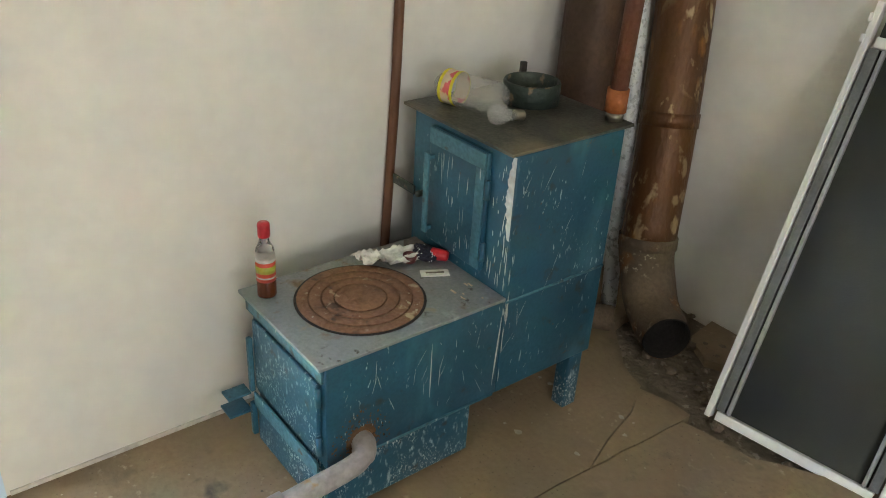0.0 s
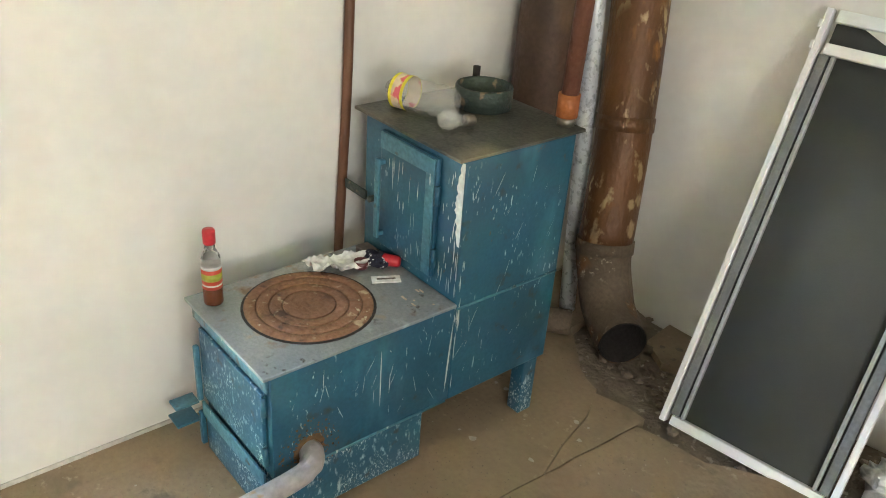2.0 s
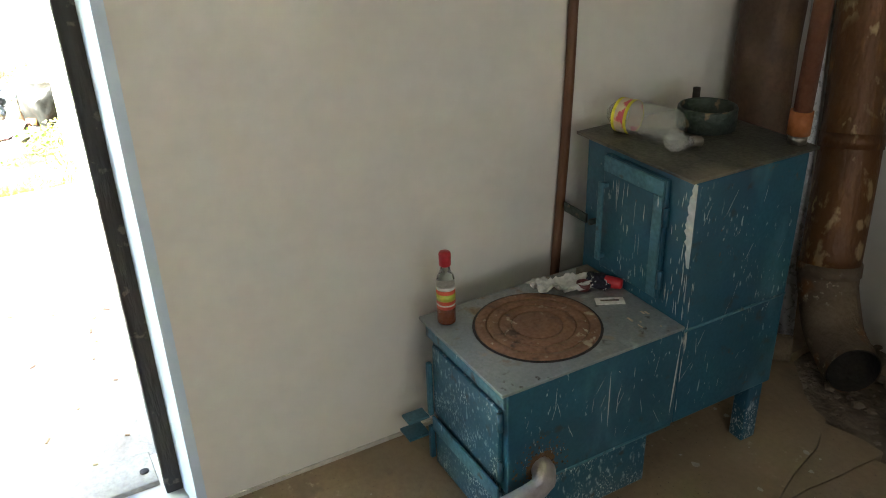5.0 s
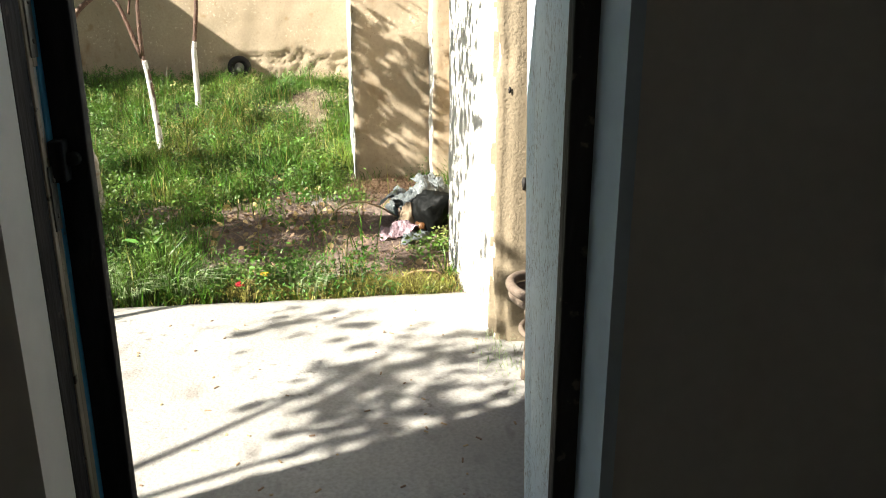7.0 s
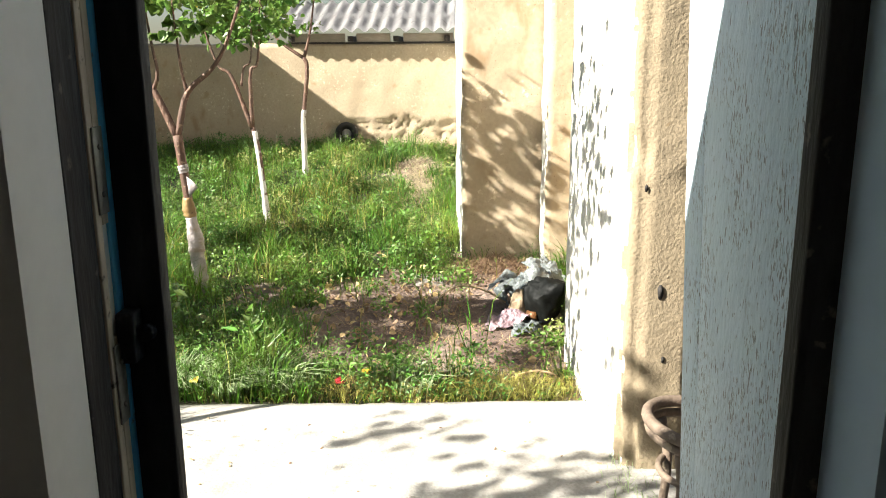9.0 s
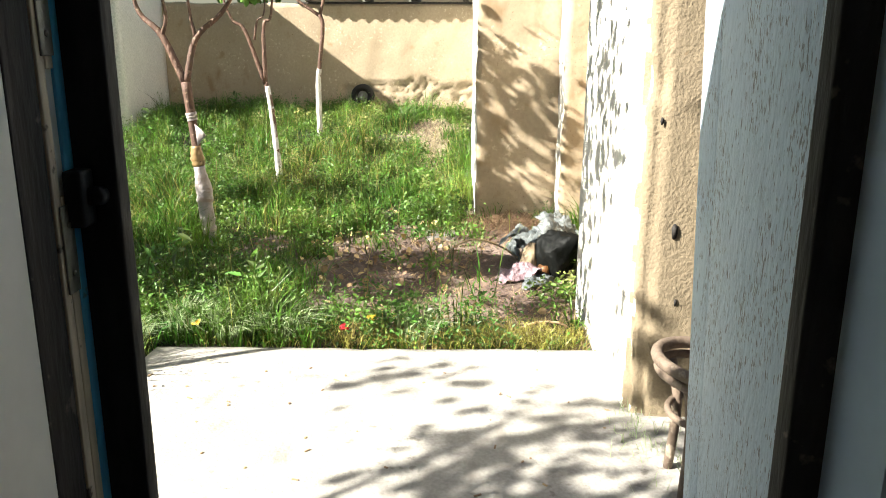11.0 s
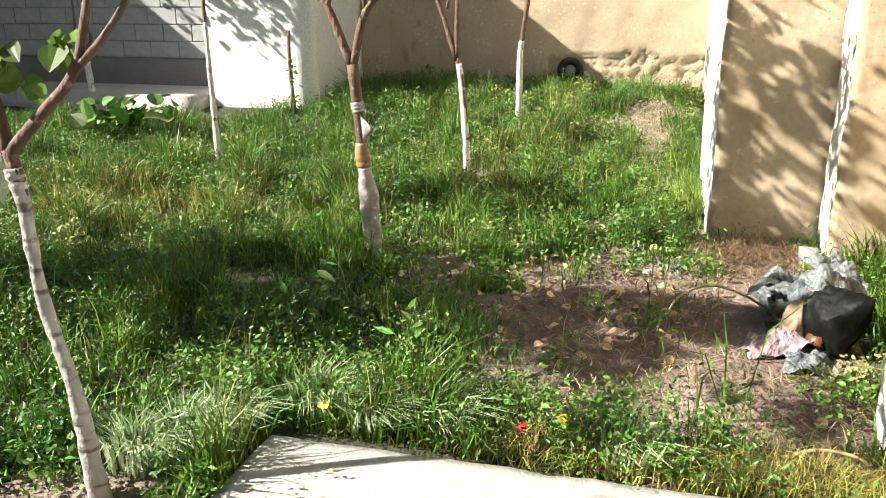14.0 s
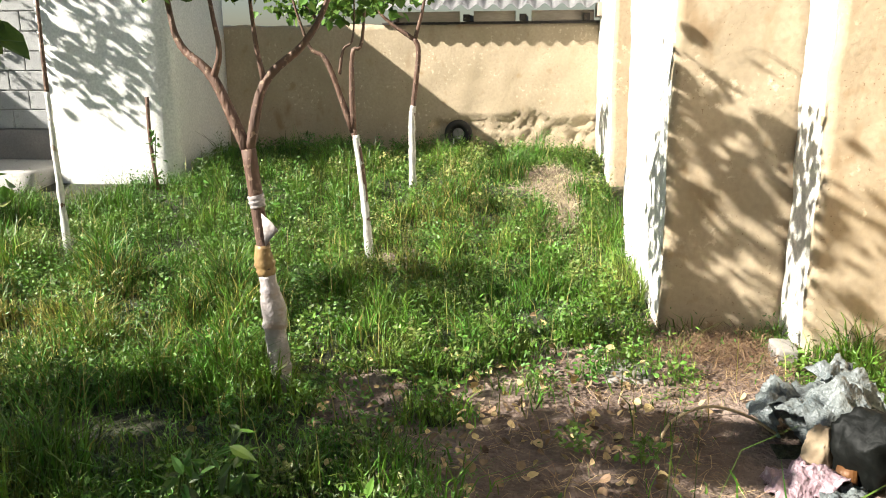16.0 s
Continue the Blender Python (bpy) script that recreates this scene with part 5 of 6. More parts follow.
tree((-8.27, -2.0, -0.08), "young tree with whitewashed trunk and forked top",
     [(-8.27, -2.0, -0.1), (-8.27, -2.04, 0.57), (-8.27, -2.09, 0.84)], [0.025, 0.022, 0.021],
     [([(-8.27, -2.09, 0.82), (-8.27, -2.08, 1.32), (-8.27, -2.01, 1.42), (-8.25, -1.95, 2.0)], 0.022, 0.006),
      ([(-8.27, -2.09, 0.82), (-8.27, -2.25, 1.28), (-8.27, -2.37, 1.39), (-8.27, -2.5, 1.8)], 0.023, 0.006),
      ([(-8.27, -2.17, 1.2), (-8.28, -2.14, 1.36), (-8.28, -2.07, 1.45), (-8.28, -2.05, 1.9)], 0.012, 0.004)],
     [((-8.3, -2.05, 2.1), (0.6, 0.6, 0.55), 620), ((-8.28, -2.05, 1.62), (0.25, 0.32, 0.09), 60)],
     wrap=[([(-8.27, -2.0, -0.08), (-8.27, -2.04, 0.5), (-8.27, -2.075, 0.8)], [0.031, 0.025, 0.024])], seed=4, wrap_mat=M_WHITEWASH)
tree((-10.18, -2.0, 0.1), "slender young tree before the clay wall",
     [(-10.18, -2.0, 0.1), (-10.18, -2.0, 0.7), (-10.18, -1.93, 1.29), (-10.18, -1.96, 1.44)], [0.028, 0.024, 0.023, 0.022],
     [([(-10.18, -1.96, 1.43), (-10.18, -1.88, 1.72), (-10.18, -1.8, 2.2)], 0.02, 0.006),
      ([(-10.18, -1.96, 1.43), (-10.18, -2.18, 1.58), (-10.18, -2.3, 1.72), (-10.2, -2.45, 2.1)], 0.02, 0.006)],
     [((-10.2, -2.3, 2.15), (0.5, 0.55, 0.4), 420), ((-10.2, -2.15, 1.8), (0.3, 0.42, 0.1), 90)],
     wrap=[([(-10.18, -2.0, 0.12), (-10.18, -2.0, 0.7), (-10.18, -1.985, 0.86)], [0.034, 0.029, 0.027])], seed=5, wrap_mat=M_WHITEWASH)
tree((-8.1, -4.14, -0.07), "thin bare sapling with a pale lower stem",
     [(-8.1, -4.14, -0.1), (-8.1, -4.15, 0.68), (-8.1, -4.155, 1.2), (-8.1, -4.14, 2.0)], [0.022, 0.018, 0.015, 0.008], [],
     [((-8.1, -4.15, 2.2), (0.3, 0.3, 0.4), 160)], wrap=[([(-8.1, -4.14, -0.07), (-8.1, -4.15, 0.68), (-8.1, -4.155, 1.1)], [0.025, 0.021, 0.017])], seed=6, wrap_mat=M_WHITEWASH)
tree((-6.2, -4.57, -0.08), "young tree with pale wrapped stem among tall weeds",
     [(-6.2, -4.57, -0.1), (-6.2, -4.5, 0.71), (-6.2, -4.42, 1.23)], [0.034, 0.03, 0.026],
     [([(-6.2, -4.42, 1.2), (-6.2, -4.3, 1.6), (-6.2, -4.2, 2.1)], 0.018, 0.006), ([(-6.2, -4.42, 1.2), (-6.25, -4.6, 1.6), (-6.3, -4.7, 2.0)], 0.018, 0.006)],
     [((-6.2, -4.5, 2.15), (0.7, 0.7, 0.5), 700)], wrap=[([(-6.2, -4.57, -0.08), (-6.2, -4.5, 0.68)], [0.044, 0.036])], seed=7, wrap_mat=M_WHITEWASH)
tree((-10.5, -7.22, 0.28), "young tree with forked whitish stem before the block wall",
     [(-10.1, -7.0, 0.05), (-10.1, -7.02, 0.45), (-10.1, -7.04, 0.72)], [0.034, 0.03, 0.032],
     [([(-10.1, -7.04, 0.7), (-10.1, -7.14, 0.85), (-10.1, -7.12, 1.1), (-10.1, -7.15, 1.9)], 0.026, 0.007), ([(-10.1, -7.04, 0.7), (-10.1, -6.93, 0.84), (-10.1, -6.98, 1.1), (-10.1, -7.0, 1.9)], 0.026, 0.007)],
     [((-10.1, -7.1, 2.3), (0.7, 0.7, 0.5), 520), ((-9.55, -6.7, 2.75), (0.6, 0.6, 0.65), 620)], wrap=[([(-10.1, -7.0, 0.07), (-10.1, -7.04, 0.72)], [0.04, 0.038])], seed=8, wrap_mat=M_WHITEWASH)
# unseen tree, its crowns set by where their shadows fall in the garden
tree((-4.15, -4.7, -0.1), "unseen broad fruit tree added to shade the mid garden",
     [(-4.15, -4.7, -0.12), (-4.13, -4.68, 0.6), (-4.1, -4.6, 1.2)], [0.06, 0.05, 0.045],
     [([(-4.1, -4.6, 1.15), (-3.9, -4.3, 1.7), (-3.7, -4.0, 2.4)], 0.03, 0.008), ([(-3.9, -4.3, 1.7), (-4.0, -3.7, 2.1), (-4.15, -3.0, 2.35)], 0.018, 0.006), ([(-4.1, -4.6, 1.15), (-4.4, -4.6, 1.8), (-4.6, -4.6, 2.4)], 0.03, 0.008), ([(-4.1, -4.6, 1.15), (-4.1, -5.0, 1.8), (-4.0, -5.4, 2.4)], 0.03, 0.008)],
     [((-4.05, -4.75, 2.5), (0.55, 1.0, 0.4), 540), ((-4.2, -5.4, 2.4), (0.4, 0.8, 0.35), 280), ((-3.62, -4.75, 2.35), (0.26, 0.8, 0.25), 330), ((-4.05, -6.4, 2.4), (0.6, 0.8, 0.4), 330), ((-3.85, -5.6, 2.4), (0.38, 1.2, 0.35), 520), ((-4.15, -2.95, 2.35), (0.4, 0.3, 0.2), 190), ((-4.15, -3.5, 2.4), (0.6, 0.55, 0.25), 400)], seed=12, leaf=0.085)
tree((-13.4, -3.7, -0.1), "leafy tree behind the clay garden wall",
     [(-13.4, -3.7, -0.12), (-13.4, -3.68, 0.8), (-13.38, -3.65, 1.7)], [0.06, 0.05, 0.04],
     [([(-13.38, -3.65, 1.6), (-13.3, -3.3, 2.1), (-13.3, -3.0, 2.5)], 0.03, 0.008), ([(-13.38, -3.65, 1.6), (-13.4, -4.0, 2.1), (-13.4, -4.3, 2.6)], 0.03, 0.008)],
     [((-13.3, -3.3, 2.15), (0.5, 1.2, 0.5), 1100)], seed=15, leaf=0.075)
# tree beside the house, whose crown shades the patio
tree((-1.2, -3.6, -0.12), "fruit tree beside the house shading the patio",
     [(-1.2, -3.6, -0.14), (-1.22, -3.58, 0.6), (-1.3, -3.5, 1.2)], [0.06, 0.05, 0.045],
     [([(-1.3, -3.5, 1.15), (-1.5, -3.3, 1.7), (-1.7, -3.0, 2.4)], 0.03, 0.008), ([(-1.3, -3.5, 1.15), (-1.7, -3.3, 1.8), (-2.3, -3.1, 2.4)], 0.03, 0.008), ([(-1.3, -3.5, 1.15), (-1.3, -3.8, 1.8), (-1.2, -4.0, 2.4)], 0.03, 0.008)],
     [((-2.05, -3.05, 2.45), (0.85, 0.65, 0.55), 560)], seed=9)
single("bean_pole", tube(smooth_path([(-9.95, -4.35, 0.1), (-9.97, -4.39, 0.55), (-10.0, -4.40, 0.95)], 4), [0.018, 0.012, 0.008][0], 8), M_BARK, "thin bare stick before the white wall", "stick", loc=(-9.95, -4.35, 0.1))

# ---- grass and weeds ----
SOIL = [(-5.60, -0.60, 0.98, 0.72), (-5.1, -0.1, 0.8, 0.55), (-4.85, 0.05, 0.42, 0.4), (-6.5, 0.0, 0.8, 0.35), (-9.6, -0.62, 0.5, 0.16), (-10.5, -0.75, 0.7, 0.28), (-3.55, -1.95, 0.42, 0.30), (-8.2, -1.9, 0.35, 0.25), (-6.0, -1.5, 0.3, 0.25)]


def bare(x, y):
    """1 on bare soil, 0 on full grass."""
    w = np.zeros_like(x)
    jit = np.array([noise.noise(Vector((p * 3.1, q * 3.1, 9))) + 0.6 * noise.noise(Vector((p * 9, q * 9, 2))) for p, q in zip(x, y)])
    for cx, cy, rx, ry in SOIL:
        d = np.sqrt(((x - cx) / rx) ** 2 + ((y - cy) / ry) ** 2) + 0.55 * jit
        w = np.maximum(w, np.clip((1.25 - d) / 0.5, 0, 1))
    return w


def on_yard(x, y):
    patio_in = (x > -4.30) & (y > -1.57)
    wall_in = (y > 0.34) & (x > -4.9)
    wall_in |= (y > 0.75) | ((x < -6.55) & (y > 0.38)) | ((x < -6.98) & (y > -0.22))
    heap = ((x + 5.66) / 0.48) ** 2 + ((y - 0.16) / 0.32) ** 2 < 1
    return ~(patio_in | wall_in | heap | (x > -2.1) | (x < -11.95) | ((x < -10.25) & (y < -4.4)) | ((x < -9.8) & (y < -4.7)))


def gz(x, y):
    s = np.clip((-8.2 - x) / 3.4, 0, 1)
    return -0.088 + 0.27 * s * s * (3 - 2 * s)


def mound(x, y):
    """How lush the growth is at a place, for the height of weeds and grass."""
    g = np.array([noise.noise(Vector((p * 1.9, q * 1.9, 5))) + 0.9 * noise.noise(Vector((p * 5.2, q * 5.2, 1))) for p, q in zip(x, y)])
    return 0.30 + 1.45 * np.clip(g + 0.38, 0, 1.25)


def blades(name, pos, h, w, lean, rng, material, label, curl=0.6):
    n = len(pos)
    a = rng.random(n) * 2 * math.pi
    wx = np.stack([np.cos(a), np.sin(a), np.zeros(n)], 1) * (w / 2)[:, None]
    up = np.array([0, 0, 1.0])
    mid = pos + up * (h * 0.6)[:, None] + lean * (h * 0.3)[:, None]
    tip = pos + up * (h * (1 - 0.35 * curl * np.linalg.norm(lean, axis=1)))[:, None] + lean * (h * 0.95)[:, None]
    v = np.stack([pos - wx, pos + wx, mid + wx * 0.8, mid - wx * 0.8, tip], 1).reshape(-1, 3)
    i = np.arange(n)[:, None] * 5
    faces = (i + np.array([0, 1, 2, 3])).tolist() + (i + np.array([3, 2, 4])).tolist()
    ob = new(name, np_mesh(name, v.tolist(), faces, material))
    return tagged(ob, label, "grass", "", "stuff")


def scatter(n, x0, x1, y0, y1, rng, keep_bare=0.04):
    x, y = rng.uniform(x0, x1, n), rng.uniform(y0, y1, n)
    ok = on_yard(x, y) & (rng.random(n) > bare(x, y) * (1 - keep_bare))
    x, y = x[ok], y[ok]
    # uneven growth: mounds with thin, dark hollows between them
    g = np.array([noise.noise(Vector((p * 1.9, q * 1.9, 5))) + 0.9 * noise.noise(Vector((p * 5.2, q * 5.2, 1))) for p, q in zip(x, y)])
    ok = rng.random(len(x)) < np.clip(0.74 + 1.1 * g, 0.14, 1)
    return x[ok], y[ok]


# wherever soil is not bare, the ground's colour carries the hollows' shade
GROUND.data.materials.append(M_SHADED_GROUND)
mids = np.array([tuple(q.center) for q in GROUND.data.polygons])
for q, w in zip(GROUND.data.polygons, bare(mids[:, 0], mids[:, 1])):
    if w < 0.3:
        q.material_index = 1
rng = np.random.default_rng(7)
groups = [(84000, -5.6, -2.6, -5.2, 0.7), (115000, -8.2, -5.6, -6.5, 0.7), (100000, -12.0, -8.2, -9.0, 0.7)]
P = [scatter(n, x0, x1, y0, y1, rng, 0.012) for n, x0, x1, y0, y1 in groups]
X, Y = np.concatenate([p[0] for p in P]), np.concatenate([p[1] for p in P])
# clumps: pull blades together
cl = np.array([noise.noise(Vector((x * 2.2, y * 2.2, 5))) for x, y in zip(X, Y)])
hh = (0.05 + 0.20 * np.clip(cl + 0.3, 0, 1)) * (0.55 + 0.9 * rng.random(len(X))) * (0.28 + 0.80 * mound(X, Y))
ln = rng.normal(size=(len(X), 3)) * np.array([0.45, 0.45, 0])
ww = 0.004 + 0.005 * rng.random(len(X))
# a drier, yellowing stretch between the saplings
dry = np.exp(-((X + 6.7) / 0.85) ** 2 - ((Y + 3.9) / 1.5) ** 2) + 0.6 * np.exp(-((X + 9.2) / 1.3) ** 2 - ((Y + 1.5) / 0.8) ** 2) + 0.75 * np.exp(-((X + 4.5) / 0.22) ** 2 - ((Y + 0.25) / 0.4) ** 2)
sel = rng.random(len(X)) < 0.85 * dry
for pick, stuff_mat, text in ((~sel, M_GRASS, "uneven green garden grass"), (sel, M_GRASS_DRY, "yellowing dry garden grass")):
    blades("grass", np.stack([X, Y, gz(X, Y)], 1)[pick], hh[pick] * (1.0 if stuff_mat is M_GRASS else 0.85), ww[pick], ln[pick], rng, stuff_mat, text)
# long drooping tufts by the patio
tx, ty, tl = [], [], []
for cx, cy, cn in ((-4.00, -1.90, 300), (-4.12, -1.80, 330), (-4.26, -1.74, 300), (-4.46, -1.50, 330), (-4.42, -1.28, 320), (-4.46, -1.06, 130), (-4.46, -0.42, 100)):
    r, a = 0.10 * np.sqrt(rng.random(cn)), rng.random(cn) * 6.28
    tx.append(cx + r * np.cos(a))
    ty.append(cy + r * np.sin(a))
    tl.append(np.stack([0.75 * np.cos(a) * rng.random(cn) + 0.30, 0.75 * np.sin(a) * rng.random(cn) + 0.45, np.zeros(cn)], 1))
x, y, ln = np.concatenate(tx), np.concatenate(ty), np.concatenate(tl)
ok = on_yard(x, y)
x, y, ln = x[ok], y[ok], ln[ok]
blades("grass", np.stack([x, y, gz(x, y)], 1), 0.11 + 0.12 * rng.random(len(x)), 0.005 + 0.004 * rng.random(len(x)), ln, rng, M_GRASS_PALE, "long pale drooping grass tufts beside the patio", 0.9)
# broad-leaved weeds
x, y = scatter(74000, -12, -2.7, -7.0, 0.7, rng, 0.03)
x2, y2 = scatter(2600, -5.0, -4.25, -2.6, 0.5, rng, 0.5)
x, y = np.concatenate([x, x2]), np.concatenate([y, y2])
n = len(x)
hs = (0.03 + 0.17 * rng.random(n) ** 1.4) * mound(x, y)
base = np.stack([x, y, gz(x, y)], 1)
allp = []
for k in range(5):
    off = rng.normal(size=(n, 3)) * np.array([0.026, 0.026, 0.0])
    allp.append(base + off + np.stack([np.zeros(n), np.zeros(n), hs * (0.35 + 0.16 * k)], 1))
v, f = leaves_at(np.concatenate(allp), 0.020, rng, -0.4, LANCE)
tagged(new("weeds", np_mesh("weeds", v.tolist(), f.tolist(), M_WEED)), "low broad-leaved green weeds in the garden", "weeds", "", "stuff")
# leafy clumps and thin seed stalks
cx, cy = scatter(1300, -12, -2.9, -7.0, 0.5, rng, 0.04)
# weeds that stand on the bare soil and along the patio's edge
extra = np.array([(-5.02, 0.18), (-4.92, 0.28), (-5.14, 0.32), (-6.22, -0.60), (-6.30, -0.38), (-6.26, -0.80), (-6.40, -0.55), (-6.34, -0.20), (-5.62, -0.66), (-4.45, -0.58), (-4.43, -0.44), (-4.52, -0.70), (-4.55, -0.52), (-4.50, -0.86), (-4.46, -1.0)])
foot = np.stack([rng.normal(-11.72, 0.1, 26), rng.uniform(-4.0, -1.3, 26)], 1)
extra = np.concatenate([extra, foot, foot + 0.06])
cx, cy = np.concatenate([cx, extra[:, 0]]), np.concatenate([cy, extra[:, 1]])
pp = []
for px_, py_ in zip(cx, cy):
    hgt, rad, m = rng.uniform(0.08, 0.26), rng.uniform(0.05, 0.13), int(rng.integers(70, 150))
    q = rng.normal(size=(m, 2)) * rad * 0.6
    zz = hgt * rng.random(m) * np.exp(-(q ** 2).sum(1) / rad ** 2 * 0.5)
    pp.append(np.stack([px_ + q[:, 0], py_ + q[:, 1], gz(px_ + q[:, 0], py_) + 0.03 + zz], 1))
v, f = leaves_at(np.concatenate(pp), 0.023, rng, -0.3, LANCE * np.array([1.6, 1, 1]))
tagged(new("weeds", np_mesh("weeds", v.tolist(), f.tolist(), mat("clump_leaf", (0.061, 0.170, 0.020), (0.174, 0.274, 0.038), 1.2, 0.5, 0.0, 20, c3=(0.38, 0.35, 0.13), c3_scale=0.9, c3_at=0.57, spread=0.5, trans=0.18, soft=0.15))), "leafy clumps of green and yellowing weeds", "weeds", "", "stuff")
x, y = scatter(2400, -11.5, -3.2, -7.0, 0.3, rng, 0.02)
blades("seed_stalks", np.stack([x, y, gz(x, y)], 1), 0.16 + 0.2 * rng.random(len(x)), np.full(len(x), 0.0045), rng.normal(size=(len(x), 3)) * np.array([0.25, 0.25, 0]), rng, mat("seed_stalk", (0.36, 0.36, 0.10), (0.46, 0.38, 0.14), 2, 0.7, 0.0, 20, spread=0.5, trans=0.3), "thin yellowish seed stalks over the grass", 0.4)
# tall single weeds
for wx_, wy_, wh in ((-4.9, -1.72, 0.42), (-4.75, -1.28, 0.34), (-4.95, -1.9, 0.30), (-9.2, -4.0, 0.75), (-9.4, -3.7, 0.5), (-10.9, -3.2, 0.4), (-9.0, -3.0, 0.35), (-7.2, -4.9, 0.4)):
    w = thing("weed", (wx_, wy_, zg(wx_, wy_)), "tall leafy green weed stalk in the grass", "weed", "tall weeds")
    b0 = zg(wx_, wy_) - 0.01
    part("stem", tube(smooth_path([(wx_, wy_, b0), (wx_ + 0.02, wy_ + 0.02, b0 + wh * 0.5), (wx_ + 0.01, wy_ + 0.05, b0 + wh)], 4), 0.004, 6), M_WEED, w)
    zz = rng.random(46)
    pp = np.stack([wx_ + 0.02 * zz + rng.normal(size=46) * 0.03, wy_ + 0.05 * zz + rng.normal(size=46) * 0.03, b0 + wh * (0.15 + 0.85 * zz)], 1)
    v, f = leaves_at(pp, 0.06, rng, 0.0, LANCE)
    np_part("leaves", v, f, M_WEED, w)
# big-leaved plant
for bx, by in ((-8.8, -5.6),):
    w = thing("burdock_plant", (bx, by, zg(bx, by)), "leafy plant with large bright green leaves", "plant")
    pp = np.stack([bx + rng.normal(size=60) * 0.20, by + rng.normal(size=60) * 0.28, zg(bx, by) + 0.06 + 0.34 * rng.random(60)], 1)
    v, f = leaves_at(pp, 0.15, rng, -0.55)
    np_part("leaves", v, f, M_WEED, w)
# straw on the bare soil
x, y = rng.uniform(-7.2, -4.4, 4600), rng.uniform(-1.3, 0.72, 4600)
ok = on_yard(x, y) & (rng.random(4600) < np.clip(bare(x, y) + 0.15, 0, 1) * np.clip((y + 1.5) / 1.6, 0.1, 1))
x, y = x[ok], y[ok]
a = rng.random(len(x)) * 6.28
ln = np.stack([np.cos(a), np.sin(a), np.zeros(len(x))], 1) * 4.0
blades("straw", np.stack([x, y, gz(x, y) + 0.015], 1), 0.02 + 0.035 * rng.random(len(x)), np.full(len(x), 0.0035), ln, rng, M_STRAW, "dry straw and root bits on the soil", 0.55)
x, y = rng.normal(-6.72, 0.17, 1500), rng.normal(0.08, 0.2, 1500)
ok = on_yard(x, y)
x, y = x[ok], y[ok]
a = rng.random(len(x)) * 6.28
blades("straw", np.stack([x, y, gz(x, y) + 0.05 * rng.random(len(x))], 1), 0.03 + 0.05 * rng.random(len(x)), np.full(len(x), 0.004), np.stack([np.cos(a), np.sin(a), np.zeros(len(x))], 1) * 2.6, rng, mat("brown_straw", (0.216, 0.137, 0.072), (0.144, 0.086, 0.047), 5, 0.85, 0.0, 30, spread=0.4), "brown dry straw heaped at the buttress foot", 0.6)
x, y = rng.normal(-10.1, 0.75, 2200), rng.normal(-0.68, 0.17, 2200)
ok = on_yard(x, y)
x, y = x[ok], y[ok]
a = rng.random(len(x)) * 6.28
blades("straw", np.stack([x, y, gz(x, y) + 0.02], 1), 0.03 + 0.04 * rng.random(len(x)), np.full(len(x), 0.006), np.stack([np.cos(a), np.sin(a), np.zeros(len(x))], 1) * 3.0, rng, mat("bleached_straw", (0.50, 0.43, 0.28), (0.40, 0.33, 0.20), 4, 0.8, 0.0, 30, spread=0.3), "bleached dry grass lying beside the buttress", 0.55)
# fallen leaves
x, y = rng.normal(-5.8, 0.5, 380), rng.normal(-0.95, 0.45, 380)
ok = on_yard(x, y)
x, y = x[ok], y[ok]
v, f = leaves_at(np.stack([x, y, gz(x, y) + 0.02 + 0.025 * rng.random(len(x))], 1), 0.035, rng, 0.0)
tagged(new("fallen_leaves", np_mesh("fallen_leaves", v.tolist(), f.tolist(), M_FALLEN)), "yellow and tan fallen leaves on soil and grass", "leaves", "", "stuff")
v, f = leaves_at(np.stack([np.array([-4.33, -4.42, -4.5]), np.array([-1.42, -0.62, -0.35]), np.array([0.03, 0.02, 0.02])], 1), 0.045, rng, 0.0)
tagged(new("fallen_leaves", np_mesh("fallen_leaves", v.tolist(), f.tolist(), mat("bright_yellow_leaf", (0.75, 0.52, 0.03), (0.65, 0.40, 0.05), 5, 0.6, 0.1, 40))), "bright yellow fallen leaves at the patio edge", "leaves", "", "stuff")

# ---- things in the yard ----
# rubbish heap
def folded(c, s, seed, sub=3, amp=0.3, boxy=0.0):
    """Stiff crumpled plastic: creased facets about a rounded or boxy body that rests on the ground."""
    bm = bmesh.new()
    bmesh.ops.create_icosphere(bm, subdivisions=sub, radius=1.0)
    r = random.Random(seed)
    dirs = [Vector((r.uniform(-1, 1), r.uniform(-1, 1), r.uniform(-0.6, 1))).normalized() for k in range(11)]
    cuts = [r.uniform(0.62, 0.95) for k in dirs]
    for v in bm.verts:
        p = v.co.copy()
        if boxy:
            p = p.lerp(p / max(abs(p.x), abs(p.y), abs(p.z)), boxy)
        for d, k in zip(dirs, cuts):  # flat dents
            e = p.dot(d) - k
            if e > 0:
                p -= d * e * 0.9
        p += noise.noise_vector(p * 2.6 + Vector((seed, 0, 0))) * amp * 0.5 + noise.noise_vector(p * 6 + Vector((0, seed, 0))) * amp * 0.22
        p *= 1 - 0.16 * abs(noise.noise(p * 4.3 + Vector((seed, seed, 1)))) - 0.10 * abs(noise.noise(p * 9 + Vector((1, seed, 1))))
        v.co = Vector((p.x * s[0], p.y * s[1], max(p.z, -0.6) * s[2])) + Vector(c)
    return bm


